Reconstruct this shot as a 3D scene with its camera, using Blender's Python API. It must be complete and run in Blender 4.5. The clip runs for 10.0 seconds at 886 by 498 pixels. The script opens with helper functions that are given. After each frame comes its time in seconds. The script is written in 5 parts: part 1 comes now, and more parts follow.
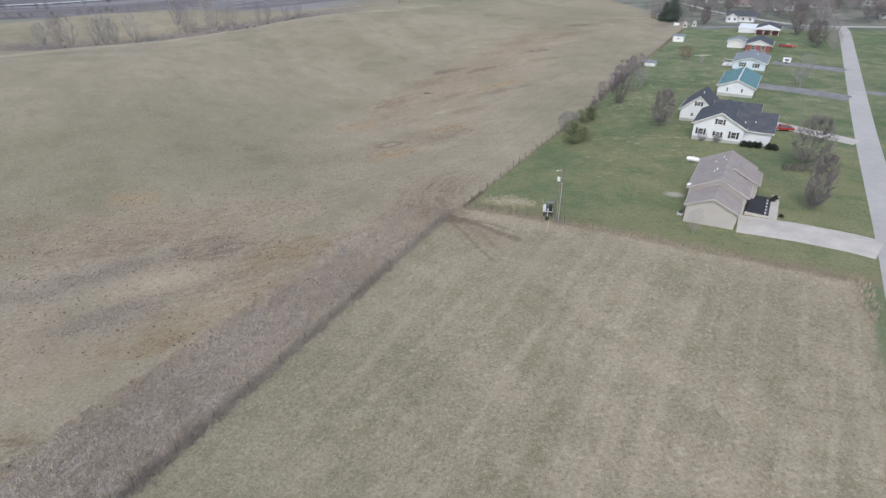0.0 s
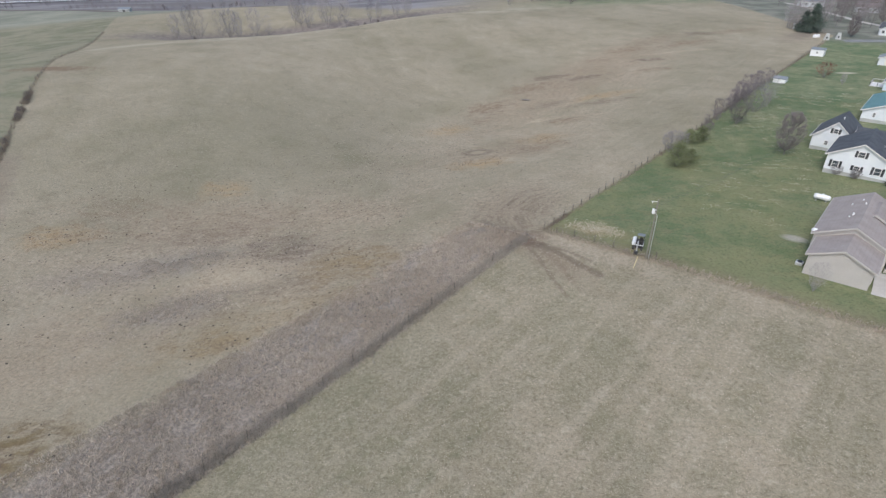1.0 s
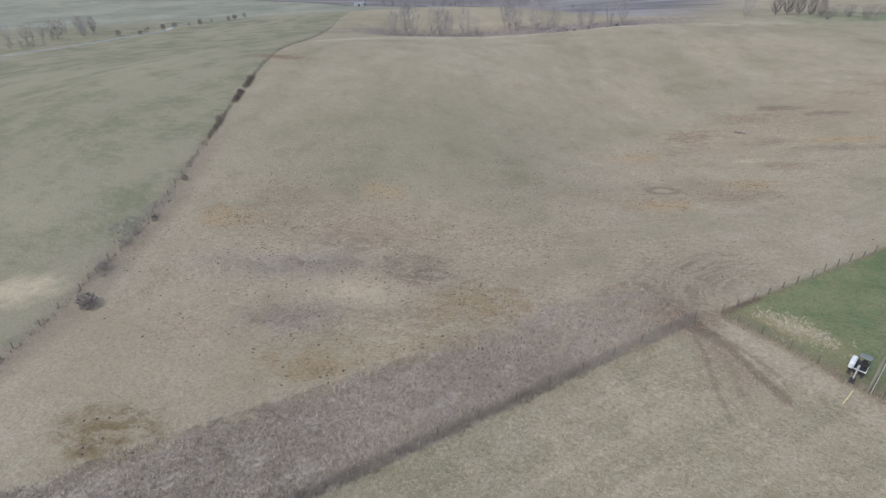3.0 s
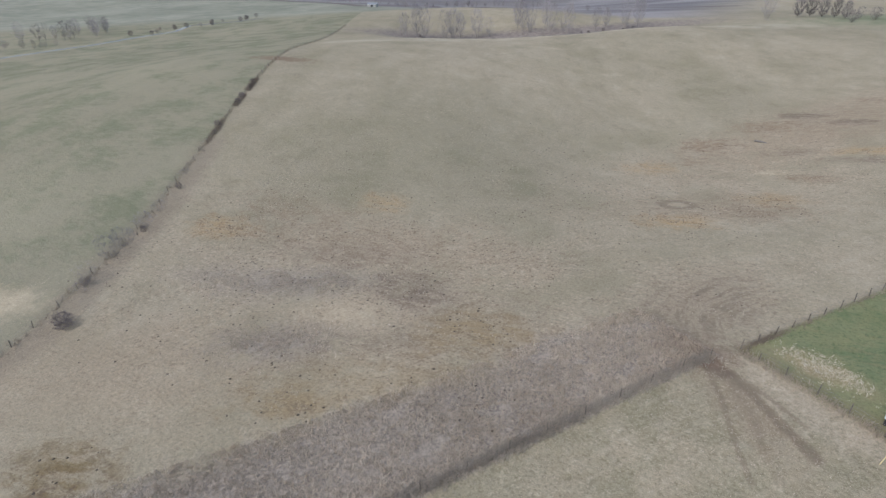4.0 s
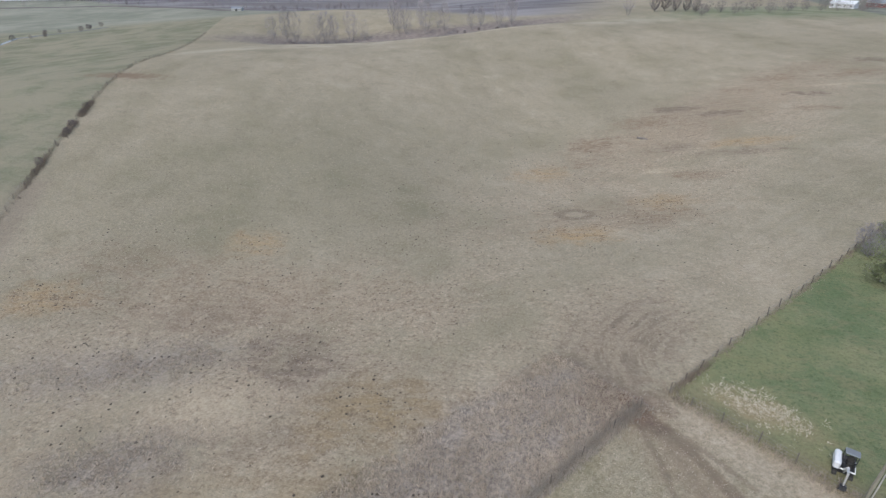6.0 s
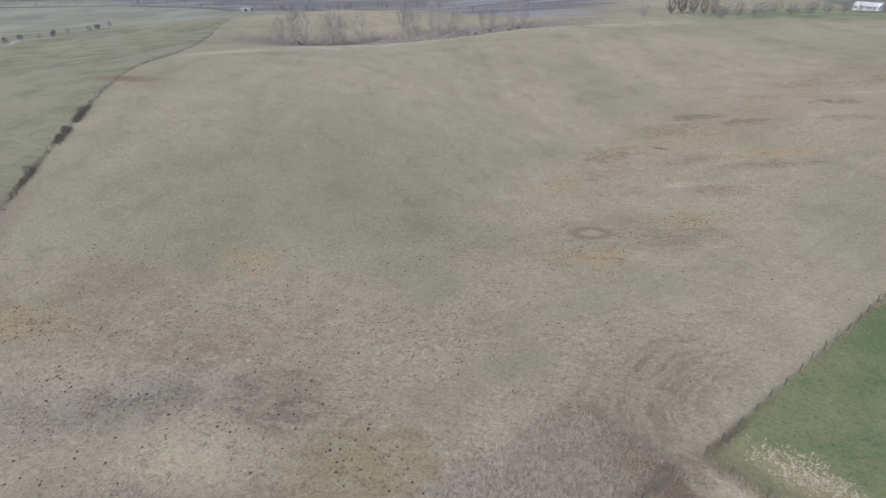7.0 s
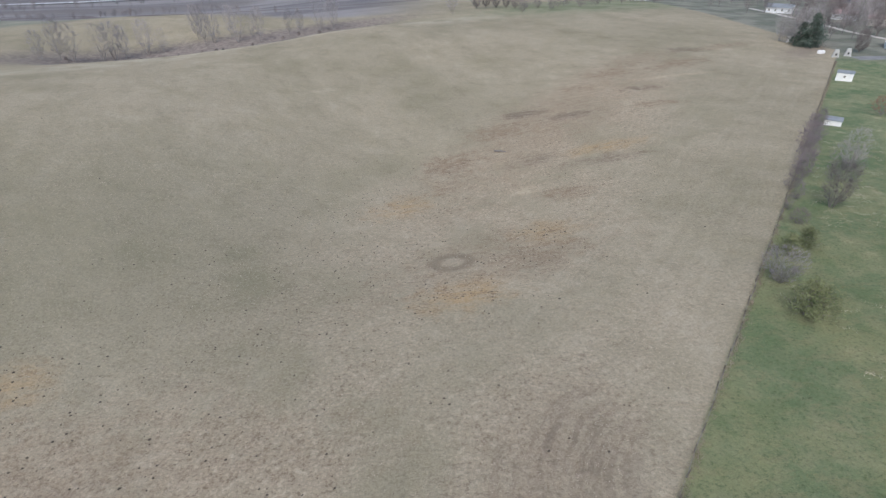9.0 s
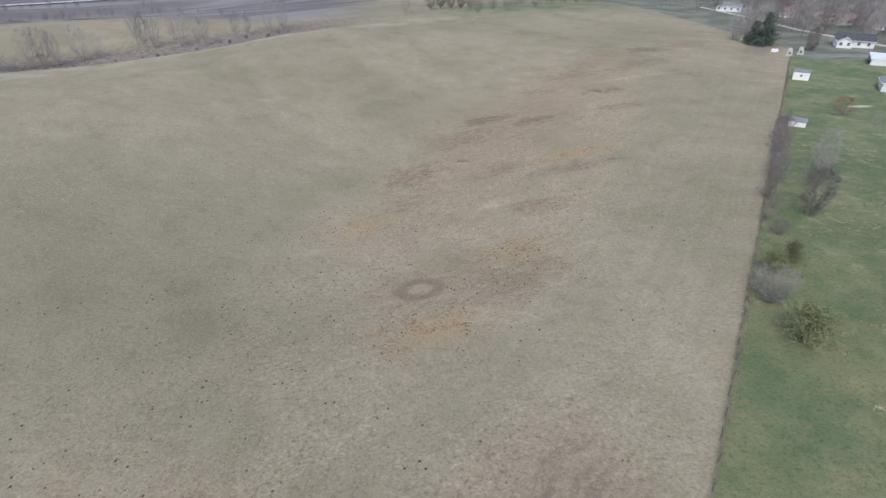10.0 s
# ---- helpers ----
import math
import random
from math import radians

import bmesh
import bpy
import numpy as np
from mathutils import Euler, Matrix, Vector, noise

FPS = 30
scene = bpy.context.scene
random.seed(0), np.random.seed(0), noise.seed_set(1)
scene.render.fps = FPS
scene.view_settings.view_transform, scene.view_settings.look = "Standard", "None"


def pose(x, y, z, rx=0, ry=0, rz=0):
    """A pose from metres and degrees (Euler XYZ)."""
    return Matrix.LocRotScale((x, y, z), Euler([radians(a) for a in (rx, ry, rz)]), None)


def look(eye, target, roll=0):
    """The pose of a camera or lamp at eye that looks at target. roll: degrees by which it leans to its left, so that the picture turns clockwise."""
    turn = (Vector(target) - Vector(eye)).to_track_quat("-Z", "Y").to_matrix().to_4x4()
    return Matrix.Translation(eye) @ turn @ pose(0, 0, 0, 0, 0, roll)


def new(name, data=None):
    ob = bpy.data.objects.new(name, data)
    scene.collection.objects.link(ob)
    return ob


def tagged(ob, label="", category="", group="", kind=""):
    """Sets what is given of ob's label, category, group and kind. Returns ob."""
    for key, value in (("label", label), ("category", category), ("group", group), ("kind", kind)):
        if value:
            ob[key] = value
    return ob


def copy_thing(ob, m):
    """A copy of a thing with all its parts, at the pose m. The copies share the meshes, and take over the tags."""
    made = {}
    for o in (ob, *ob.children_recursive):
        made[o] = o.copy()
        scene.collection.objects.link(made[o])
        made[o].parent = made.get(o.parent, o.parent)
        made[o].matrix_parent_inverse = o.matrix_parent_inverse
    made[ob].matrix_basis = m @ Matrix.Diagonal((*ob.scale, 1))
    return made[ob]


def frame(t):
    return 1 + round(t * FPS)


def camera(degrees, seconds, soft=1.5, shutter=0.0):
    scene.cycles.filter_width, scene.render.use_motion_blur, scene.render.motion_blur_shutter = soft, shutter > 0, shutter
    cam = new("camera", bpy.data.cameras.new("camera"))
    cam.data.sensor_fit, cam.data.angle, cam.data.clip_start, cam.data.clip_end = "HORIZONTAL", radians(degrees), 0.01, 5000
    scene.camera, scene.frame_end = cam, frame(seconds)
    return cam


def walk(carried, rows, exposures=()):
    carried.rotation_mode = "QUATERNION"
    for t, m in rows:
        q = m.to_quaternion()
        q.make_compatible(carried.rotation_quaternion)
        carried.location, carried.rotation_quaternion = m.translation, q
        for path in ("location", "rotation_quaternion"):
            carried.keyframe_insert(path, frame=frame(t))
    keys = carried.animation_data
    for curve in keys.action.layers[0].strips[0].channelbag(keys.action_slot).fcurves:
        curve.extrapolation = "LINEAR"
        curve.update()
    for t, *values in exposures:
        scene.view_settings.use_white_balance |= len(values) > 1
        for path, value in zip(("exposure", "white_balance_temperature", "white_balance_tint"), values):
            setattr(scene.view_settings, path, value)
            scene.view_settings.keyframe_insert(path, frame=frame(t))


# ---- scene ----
cam = camera(79.0, 10.0, 1.4)
# seconds, eye x, y, z, heading, pitch, lean
PATH = [
    (0.0, -1.35, 0.69, 40.81, -1.01, -30.08, 0.28),
    (0.5, -0.02, 4.07, 40.77, 5.18, -30.07, 0.21),
    (1.0, 1.04, 7.54, 40.74, 10.06, -30.03, 0.11),
    (1.5, 1.71, 10.88, 40.76, 15.18, -29.97, 0.06),
    (2.0, 2.09, 14.13, 40.81, 21.94, -29.93, 0.07),
    (2.5, 2.40, 17.54, 40.86, 27.97, -29.89, 0.00),
    (4.0, 0.90, 27.34, 40.73, 32.89, -29.84, -0.01),
    (4.5, 0.12, 30.56, 40.64, 27.46, -29.83, -0.01),
    (5.0, -1.35, 33.69, 40.54, 20.62, -29.82, 0.03),
    (5.5, -2.61, 36.78, 40.40, 20.39, -29.84, 0.03),
    (7.0, -6.08, 47.41, 40.10, 21.89, -29.83, -0.04),
    (7.5, -7.11, 51.21, 39.95, 17.37, -29.89, -0.09),
    (8.0, -8.27, 55.17, 39.82, 8.46, -29.94, -0.20),
    (8.5, -9.88, 59.19, 39.70, 3.15, -29.97, -0.19),
    (9.0, -10.94, 63.26, 39.61, 3.11, -30.01, -0.19),
    (9.5, -11.53, 67.40, 39.53, 3.31, -29.99, -0.25),
    (10.0, -11.81, 71.45, 39.46, -1.47, -30.03, -0.26),
]
walk(cam, [(t, pose(x, y, z, 90 + pitch, lean, heading)) for t, x, y, z, heading, pitch, lean in PATH])

# ---- light: an overcast day ----
world = bpy.data.worlds.new("world")
scene.world = world
world.use_nodes = True
wn = world.node_tree.nodes
sky = wn.new("ShaderNodeTexSky")
sky.sky_type = "NISHITA"
sky.sun_disc = False
sky.sun_elevation = radians(48)
sky.sun_rotation = radians(200)
sky.air_density, sky.dust_density, sky.ozone_density = 1.0, 2.0, 1.0
world.node_tree.links.new(sky.outputs[0], wn["Background"].inputs[0])
wn["Background"].inputs[1].default_value = 0.12
sun = new("sun", bpy.data.lights.new("sun", "SUN"))
sun.data.energy, sun.data.angle, sun.data.color = 1.1, radians(25), (1.0, 0.985, 0.97)
sun.matrix_world = look((0, 0, 60), (18, 45, 0))
scene.view_settings.exposure = 0.665

# ---- lay of the land ----
COS, SIN = 0.848, 0.53          # the lane runs along (0.53, 0.848)
TURN = -32.0                    # houses stand square to the lane


def xy(s, w):
    """Plan place from metres along the lane and metres across towards it."""
    return 3.4 + SIN * s + COS * w, 86.5 + COS * s - SIN * w


# rises and hollows: x, y, reach, height
HILLS = [
    (-70, 90, 36, -6.2), (-190, 350, 36, -12.4), (270, 210, 130, 8.4), (-30, 190, 36, -6.4),
    (-150, 210, 45, 4.5), (-450, 30, 130, -8.6), (50, 400, 75, 5.4), (-270, 660, 130, -13.1),
    (70, 50, 36, 2.3), (-190, 150, 36, 4.0), (-200, -50, 75, -9.0), (-130, 410, 36, -3.1),
    (-350, 250, 75, -4.8), (-30, 150, 36, -5.3), (-130, 10, 36, -7.5), (-70, 310, 36, 4.3),
    (-250, 500, 75, 4.1), (300, 200, 75, -3.8), (-10, 250, 36, -4.0), (-350, 50, 75, -6.4),
    (-110, 350, 36, -4.8), (10, 90, 36, 0.8), (-450, 550, 75, 3.3), (250, 500, 75, 4.5),
    (70, 150, 36, 0.7), (150, -100, 75, 2.7), (-170, 90, 36, 1.5), (-50, 350, 36, 1.2),
    (-114, 302, 15, 0.9), (-84, 326, 17, 1.6), (-56, 343, 15, 1.2), (-120, 352, 24, -2.2), (-74, 372, 18, -2.2),
]


def ground(x, y):
    z = -34 / (1 + np.exp((x * 0.86 - y * 0.30 + 470) / 110))
    for a, b, r, h in HILLS:
        z = z + h * np.exp(-((x - a) ** 2 + (y - b) ** 2) / (2 * r * r))
    return z


def gz(x, y):
    return float(ground(x, y))


# ---- node helpers ----
class Field:
    """A value in a node tree, with arithmetic."""

    def __init__(self, tree, socket):
        self.tree, self.socket = tree, socket

    def math(self, op, other=None, third=None):
        n = self.tree.nodes.new("ShaderNodeMath")
        n.operation = op
        for i, v in enumerate((self, other, third)):
            if isinstance(v, Field):
                self.tree.links.new(v.socket, n.inputs[i])
            elif v is not None:
                n.inputs[i].default_value = v
        return Field(self.tree, n.outputs[0])

    def __add__(self, o): return self.math("ADD", o)
    def __sub__(self, o): return self.math("SUBTRACT", o)
    def __mul__(self, o): return self.math("MULTIPLY", o)
    def up(self, o): return self.math("MAXIMUM", o)
    def low(self, o): return self.math("MINIMUM", o)
    def size(self): return self.math("ABSOLUTE")

    def step(self, a, b):
        n = self.tree.nodes.new("ShaderNodeMapRange")
        n.interpolation_type = "SMOOTHSTEP"
        self.tree.links.new(self.socket, n.inputs[0])
        n.inputs[1].default_value, n.inputs[2].default_value = (a, b) if a < b else (b, a)
        n.inputs[3].default_value, n.inputs[4].default_value = (0, 1) if a < b else (1, 0)
        return Field(self.tree, n.outputs[0])


def vec(tree, x, y, z=0.0):
    n = tree.nodes.new("ShaderNodeCombineXYZ")
    for i, v in enumerate((x, y, z)):
        if isinstance(v, Field):
            tree.links.new(v.socket, n.inputs[i])
        else:
            n.inputs[i].default_value = v
    return n.outputs[0]


def noise_field(tree, place, scale, detail=3.0, rough=0.55):
    n = tree.nodes.new("ShaderNodeTexNoise")
    n.inputs["Scale"].default_value, n.inputs["Detail"].default_value, n.inputs["Roughness"].default_value = scale, detail, rough
    tree.links.new(place, n.inputs["Vector"])
    return Field(tree, n.outputs[0])


def blend(tree, fac, a, b):
    n = tree.nodes.new("ShaderNodeMix")
    n.data_type = "RGBA"
    for i, v in ((0, fac), (6, a), (7, b)):
        if isinstance(v, Field):
            tree.links.new(v.socket, n.inputs[i])
        elif isinstance(v, (tuple, list)):
            n.inputs[i].default_value = (*v, 1)
        elif isinstance(v, (int, float)):
            n.inputs[i].default_value = v
        else:
            tree.links.new(v, n.inputs[i])
    return n.outputs[2]


def gain(tree, color, field):
    n = tree.nodes.new("ShaderNodeVectorMath")
    n.operation = "SCALE"
    tree.links.new(color, n.inputs[0])
    tree.links.new(field.socket, n.inputs[3])
    return n.outputs[0]


def bumped(tree, height, strength, distance):
    n = tree.nodes.new("ShaderNodeBump")
    n.inputs["Strength"].default_value, n.inputs["Distance"].default_value = strength, distance
    tree.links.new(height.socket, n.inputs["Height"])
    return n.outputs[0]


def surface(name, a, b, rough=0.8, scale=1.5, metal=0.0, bump=0.3, depth=0.02, vary=0.0, lines=None):
    """A weathered surface between two tones, with blotches, fine grain and relief. lines: height of lapped boards."""
    m = bpy.data.materials.new(name)
    m.use_nodes = True
    t = m.node_tree
    shader = t.nodes["Principled BSDF"]
    shader.inputs["Roughness"].default_value, shader.inputs["Metallic"].default_value = rough, metal
    co = t.nodes.new("ShaderNodeTexCoord").outputs["Object"]
    big, fine = noise_field(t, co, scale, 4), noise_field(t, co, scale * 12, 3, 0.6)
    tone = (big * 0.65 + fine * 0.35).step(0.3, 0.7)
    col = blend(t, tone, a, b)
    if vary:
        info = Field(t, t.nodes.new("ShaderNodeObjectInfo").outputs["Random"])
        isl = Field(t, t.nodes.new("ShaderNodeNewGeometry").outputs["Random Per Island"])
        hs = t.nodes.new("ShaderNodeHueSaturation")
        t.links.new(col, hs.inputs["Color"])
        t.links.new(((info + isl) * vary + (1 - vary)).socket, hs.inputs["Value"])
        col = hs.outputs[0]
    relief = fine + big
    if lines:
        sep = t.nodes.new("ShaderNodeSeparateXYZ")
        t.links.new(co, sep.inputs[0])
        saw = (Field(t, sep.outputs[2]) * (1 / lines)).math("FRACT")
        relief = relief * 0.2 + saw
        col = blend(t, saw.step(0.12, 0.0) * 0.35, col, tuple(c * 0.6 for c in a))
    t.links.new(col, shader.inputs["Base Color"])
    t.links.new(bumped(t, relief, bump, depth), shader.inputs["Normal"])
    return m


M = {
    "post": surface("old post", (0.10, 0.085, 0.07), (0.19, 0.17, 0.14), vary=0.2),
    "wire": surface("wire", (0.2, 0.19, 0.18), (0.3, 0.28, 0.26), 0.5, metal=0.7),
    "pole": surface("weathered pole", (0.17, 0.16, 0.13), (0.26, 0.25, 0.2)),
    "steel": surface("galvanised", (0.55, 0.56, 0.57), (0.7, 0.7, 0.7), 0.4, metal=0.6),
    "white": surface("white enamel", (0.74, 0.75, 0.76), (0.84, 0.84, 0.83), 0.4, 0.8, bump=0.05),
    "dark": surface("dark paint", (0.02, 0.021, 0.024), (0.045, 0.046, 0.05), 0.5),
    "rubber": surface("rubber", (0.02, 0.02, 0.02), (0.05, 0.047, 0.042), 0.8),
    "yellow": surface("yellow plastic", (0.55, 0.46, 0.24), (0.65, 0.55, 0.32), 0.5),
    "siding_white": surface("white siding", (0.66, 0.69, 0.72), (0.76, 0.78, 0.8), 0.5, 0.5, bump=0.35, lines=0.13),
    "siding_tan": surface("tan siding", (0.42, 0.395, 0.37), (0.48, 0.455, 0.43), 0.55, 0.5, bump=0.35, lines=0.13),
    "siding_blue": surface("pale blue siding", (0.56, 0.65, 0.72), (0.64, 0.72, 0.78), 0.5, 0.5, bump=0.35, lines=0.13),
    "block": surface("foundation block", (0.36, 0.37, 0.36), (0.47, 0.47, 0.45), 0.85, 1.2),
    "brick": surface("red brick", (0.2, 0.07, 0.06), (0.28, 0.115, 0.095), 0.85, 2.5),
    "shingle_taupe": surface("taupe shingles", (0.29, 0.25, 0.23), (0.36, 0.32, 0.3), 0.9, 0.7, bump=0.6, lines=0.2),
    "shingle_slate": surface("slate grey shingles", (0.055, 0.062, 0.075), (0.1, 0.108, 0.12), 0.9, 0.7, bump=0.6, lines=0.2),
    "shingle_grey": surface("grey shingles", (0.19, 0.215, 0.24), (0.26, 0.285, 0.31), 0.9, 0.7, bump=0.6, lines=0.2),
    "roof_teal": surface("teal roof metal", (0.085, 0.19, 0.2), (0.125, 0.245, 0.255), 0.5, 0.5),
    "roof_white": surface("white roof metal", (0.68, 0.71, 0.75), (0.78, 0.8, 0.82), 0.5, 0.5),
    "roof_red": surface("dull red shingles", (0.25, 0.175, 0.17), (0.31, 0.22, 0.215), 0.9, 0.7),
    "trim": surface("trim paint", (0.66, 0.64, 0.61), (0.76, 0.74, 0.71), 0.5, bump=0.1),
    "shutter": surface("dark shutters", (0.02, 0.025, 0.03), (0.05, 0.052, 0.058), 0.6),
    "glass": surface("window glass", (0.05, 0.06, 0.07), (0.1, 0.115, 0.13), 0.08, 0.6, bump=0.02),
    "carred": surface("red car paint", (0.3, 0.03, 0.025), (0.38, 0.045, 0.035), 0.3, bump=0.02),
    "concrete": surface("pale concrete", (0.42, 0.39, 0.35), (0.56, 0.53, 0.485), 0.9, 0.35),
    "mulch": surface("dark paving", (0.022, 0.022, 0.026), (0.05, 0.05, 0.056), 0.8, 1.0),
    "asphalt": surface("worn lane", (0.37, 0.355, 0.335), (0.46, 0.445, 0.42), 1.0, 0.05),
    "gravel": surface("gravel drive", (0.17, 0.17, 0.175), (0.27, 0.27, 0.27), 0.95, 0.4),
    "highway": surface("far highway", (0.5, 0.5, 0.52), (0.6, 0.6, 0.62), 0.9, 0.05),
    "bark": surface("grey bark", (0.15, 0.135, 0.125), (0.25, 0.23, 0.215), 0.95, 3.0, vary=0.15),
    # lighter copy of the twig tone: distance haze put into the colour
    "twig_hazed": surface("bare twigs paled by haze", (0.3, 0.275, 0.28), (0.42, 0.395, 0.4), 0.95, 0.6, bump=0.0, vary=0.15),
    "twig": surface("bare twigs", (0.17, 0.148, 0.145), (0.27, 0.24, 0.235), 0.95, 0.6, bump=0.0, vary=0.15),
    "twig_grey": surface("grey bare twigs", (0.2, 0.183, 0.188), (0.31, 0.287, 0.292), 0.95, 0.6, bump=0.0, vary=0.15),
    "weed_grey": surface("grey weed stalks", (0.26, 0.23, 0.195), (0.42, 0.38, 0.325), 0.95, 0.05, bump=0.0, vary=0.25),
    "weed_brown": surface("brown weed stalks", (0.2, 0.165, 0.13), (0.34, 0.285, 0.225), 0.95, 0.05, bump=0.0, vary=0.25),
    "twig_dark": surface("dark bare twigs", (0.14, 0.118, 0.112), (0.24, 0.205, 0.195), 0.95, 0.6, bump=0.0, vary=0.15),
    "twig_purple": surface("purple grey twigs", (0.17, 0.142, 0.15), (0.27, 0.232, 0.245), 0.95, 0.6, bump=0.0, vary=0.15),
    # bark lightened for the far trees, atmospheric haze mixed into its tone
    "bark_hazed": surface("grey bark paled by haze", (0.24, 0.22, 0.21), (0.34, 0.315, 0.3), 0.95, 3.0, vary=0.15),
    "twig_red": surface("reddish twigs", (0.2, 0.09, 0.06), (0.29, 0.14, 0.095), 0.95, 0.6, bump=0.0, vary=0.15),
    "cedar": surface("cedar needles", (0.125, 0.158, 0.07), (0.27, 0.285, 0.145), 0.9, 0.5, bump=0.0, vary=0.25),
    "spruce": surface("spruce needles", (0.055, 0.085, 0.07), (0.12, 0.158, 0.125), 0.9, 0.5, bump=0.0, vary=0.2),
    "boxwood": surface("clipped hedge leaves", (0.02, 0.028, 0.02), (0.05, 0.06, 0.04), 0.9, 0.8, bump=0.0, vary=0.2),
    "weed": surface("dry weed stalks", (0.35, 0.295, 0.235), (0.53, 0.46, 0.375), 0.95, 0.05, bump=0.0, vary=0.25),
    "straw": surface("pale cut stems", (0.4, 0.36, 0.27), (0.55, 0.5, 0.4), 0.95, 0.3, bump=0.0, vary=0.2),
    "turf": surface("turf tufts", (0.1, 0.13, 0.06), (0.22, 0.22, 0.11), 0.95, 0.15, bump=0.0, vary=0.25),
    "dung": surface("dark clods", (0.045, 0.036, 0.027), (0.1, 0.08, 0.06), 0.95, 2.0),
    "water": surface("creek water", (0.2, 0.22, 0.24), (0.28, 0.3, 0.32), 0.25, 0.05, bump=0.02),
}


# ---- the ground's material ----
def mask_group(name, values, build):
    """A node group that turns a ragged place and some numbers into one value."""
    g = bpy.data.node_groups.new(name, "ShaderNodeTree")
    g.interface.new_socket("Place", in_out="INPUT", socket_type="NodeSocketVector")
    for v in values:
        g.interface.new_socket(v, in_out="INPUT", socket_type="NodeSocketFloat")
    g.interface.new_socket("Value", in_out="OUTPUT", socket_type="NodeSocketFloat")
    given, out, sep = g.nodes.new("NodeGroupInput"), g.nodes.new("NodeGroupOutput"), g.nodes.new("ShaderNodeSeparateXYZ")
    g.links.new(given.outputs[0], sep.inputs[0])
    place = [Field(g, sep.outputs[i]) for i in range(3)]
    result = build(place, [Field(g, given.outputs[i + 1]) for i in range(len(values))], g)
    g.links.new(result.socket, out.inputs[0])
    return g


def oval(place, n, g):
    x, y, torn = place
    p, q = x * n[0] + y * n[1] + n[2], x * n[3] + y * n[4] + n[5]
    r = (p * p + q * q).math("SQRT") + torn * n[6]
    ramp = g.nodes.new("ShaderNodeMapRange")
    ramp.interpolation_type = "SMOOTHSTEP"
    for i, f in ((0, r), (1, n[7]), (2, n[8])):
        g.links.new(f.socket, ramp.inputs[i])
    ramp.inputs[3].default_value, ramp.inputs[4].default_value = 1, 0
    return Field(g, ramp.outputs[0])


def stroke(place, n, g):
    x, y, torn = place
    u = (x * n[0] + y * n[1] + n[2]).up(0.0).low(1.0)
    p, q = x - n[3] - u * n[5], y - n[4] - u * n[6]
    return (p * p + q * q).math("SQRT") * n[7] + torn * n[8] * 0.75


OVAL = mask_group("oval", "ABCDEFRLH", oval)
STROKE = mask_group("stroke", "UVCABXYKR", stroke)


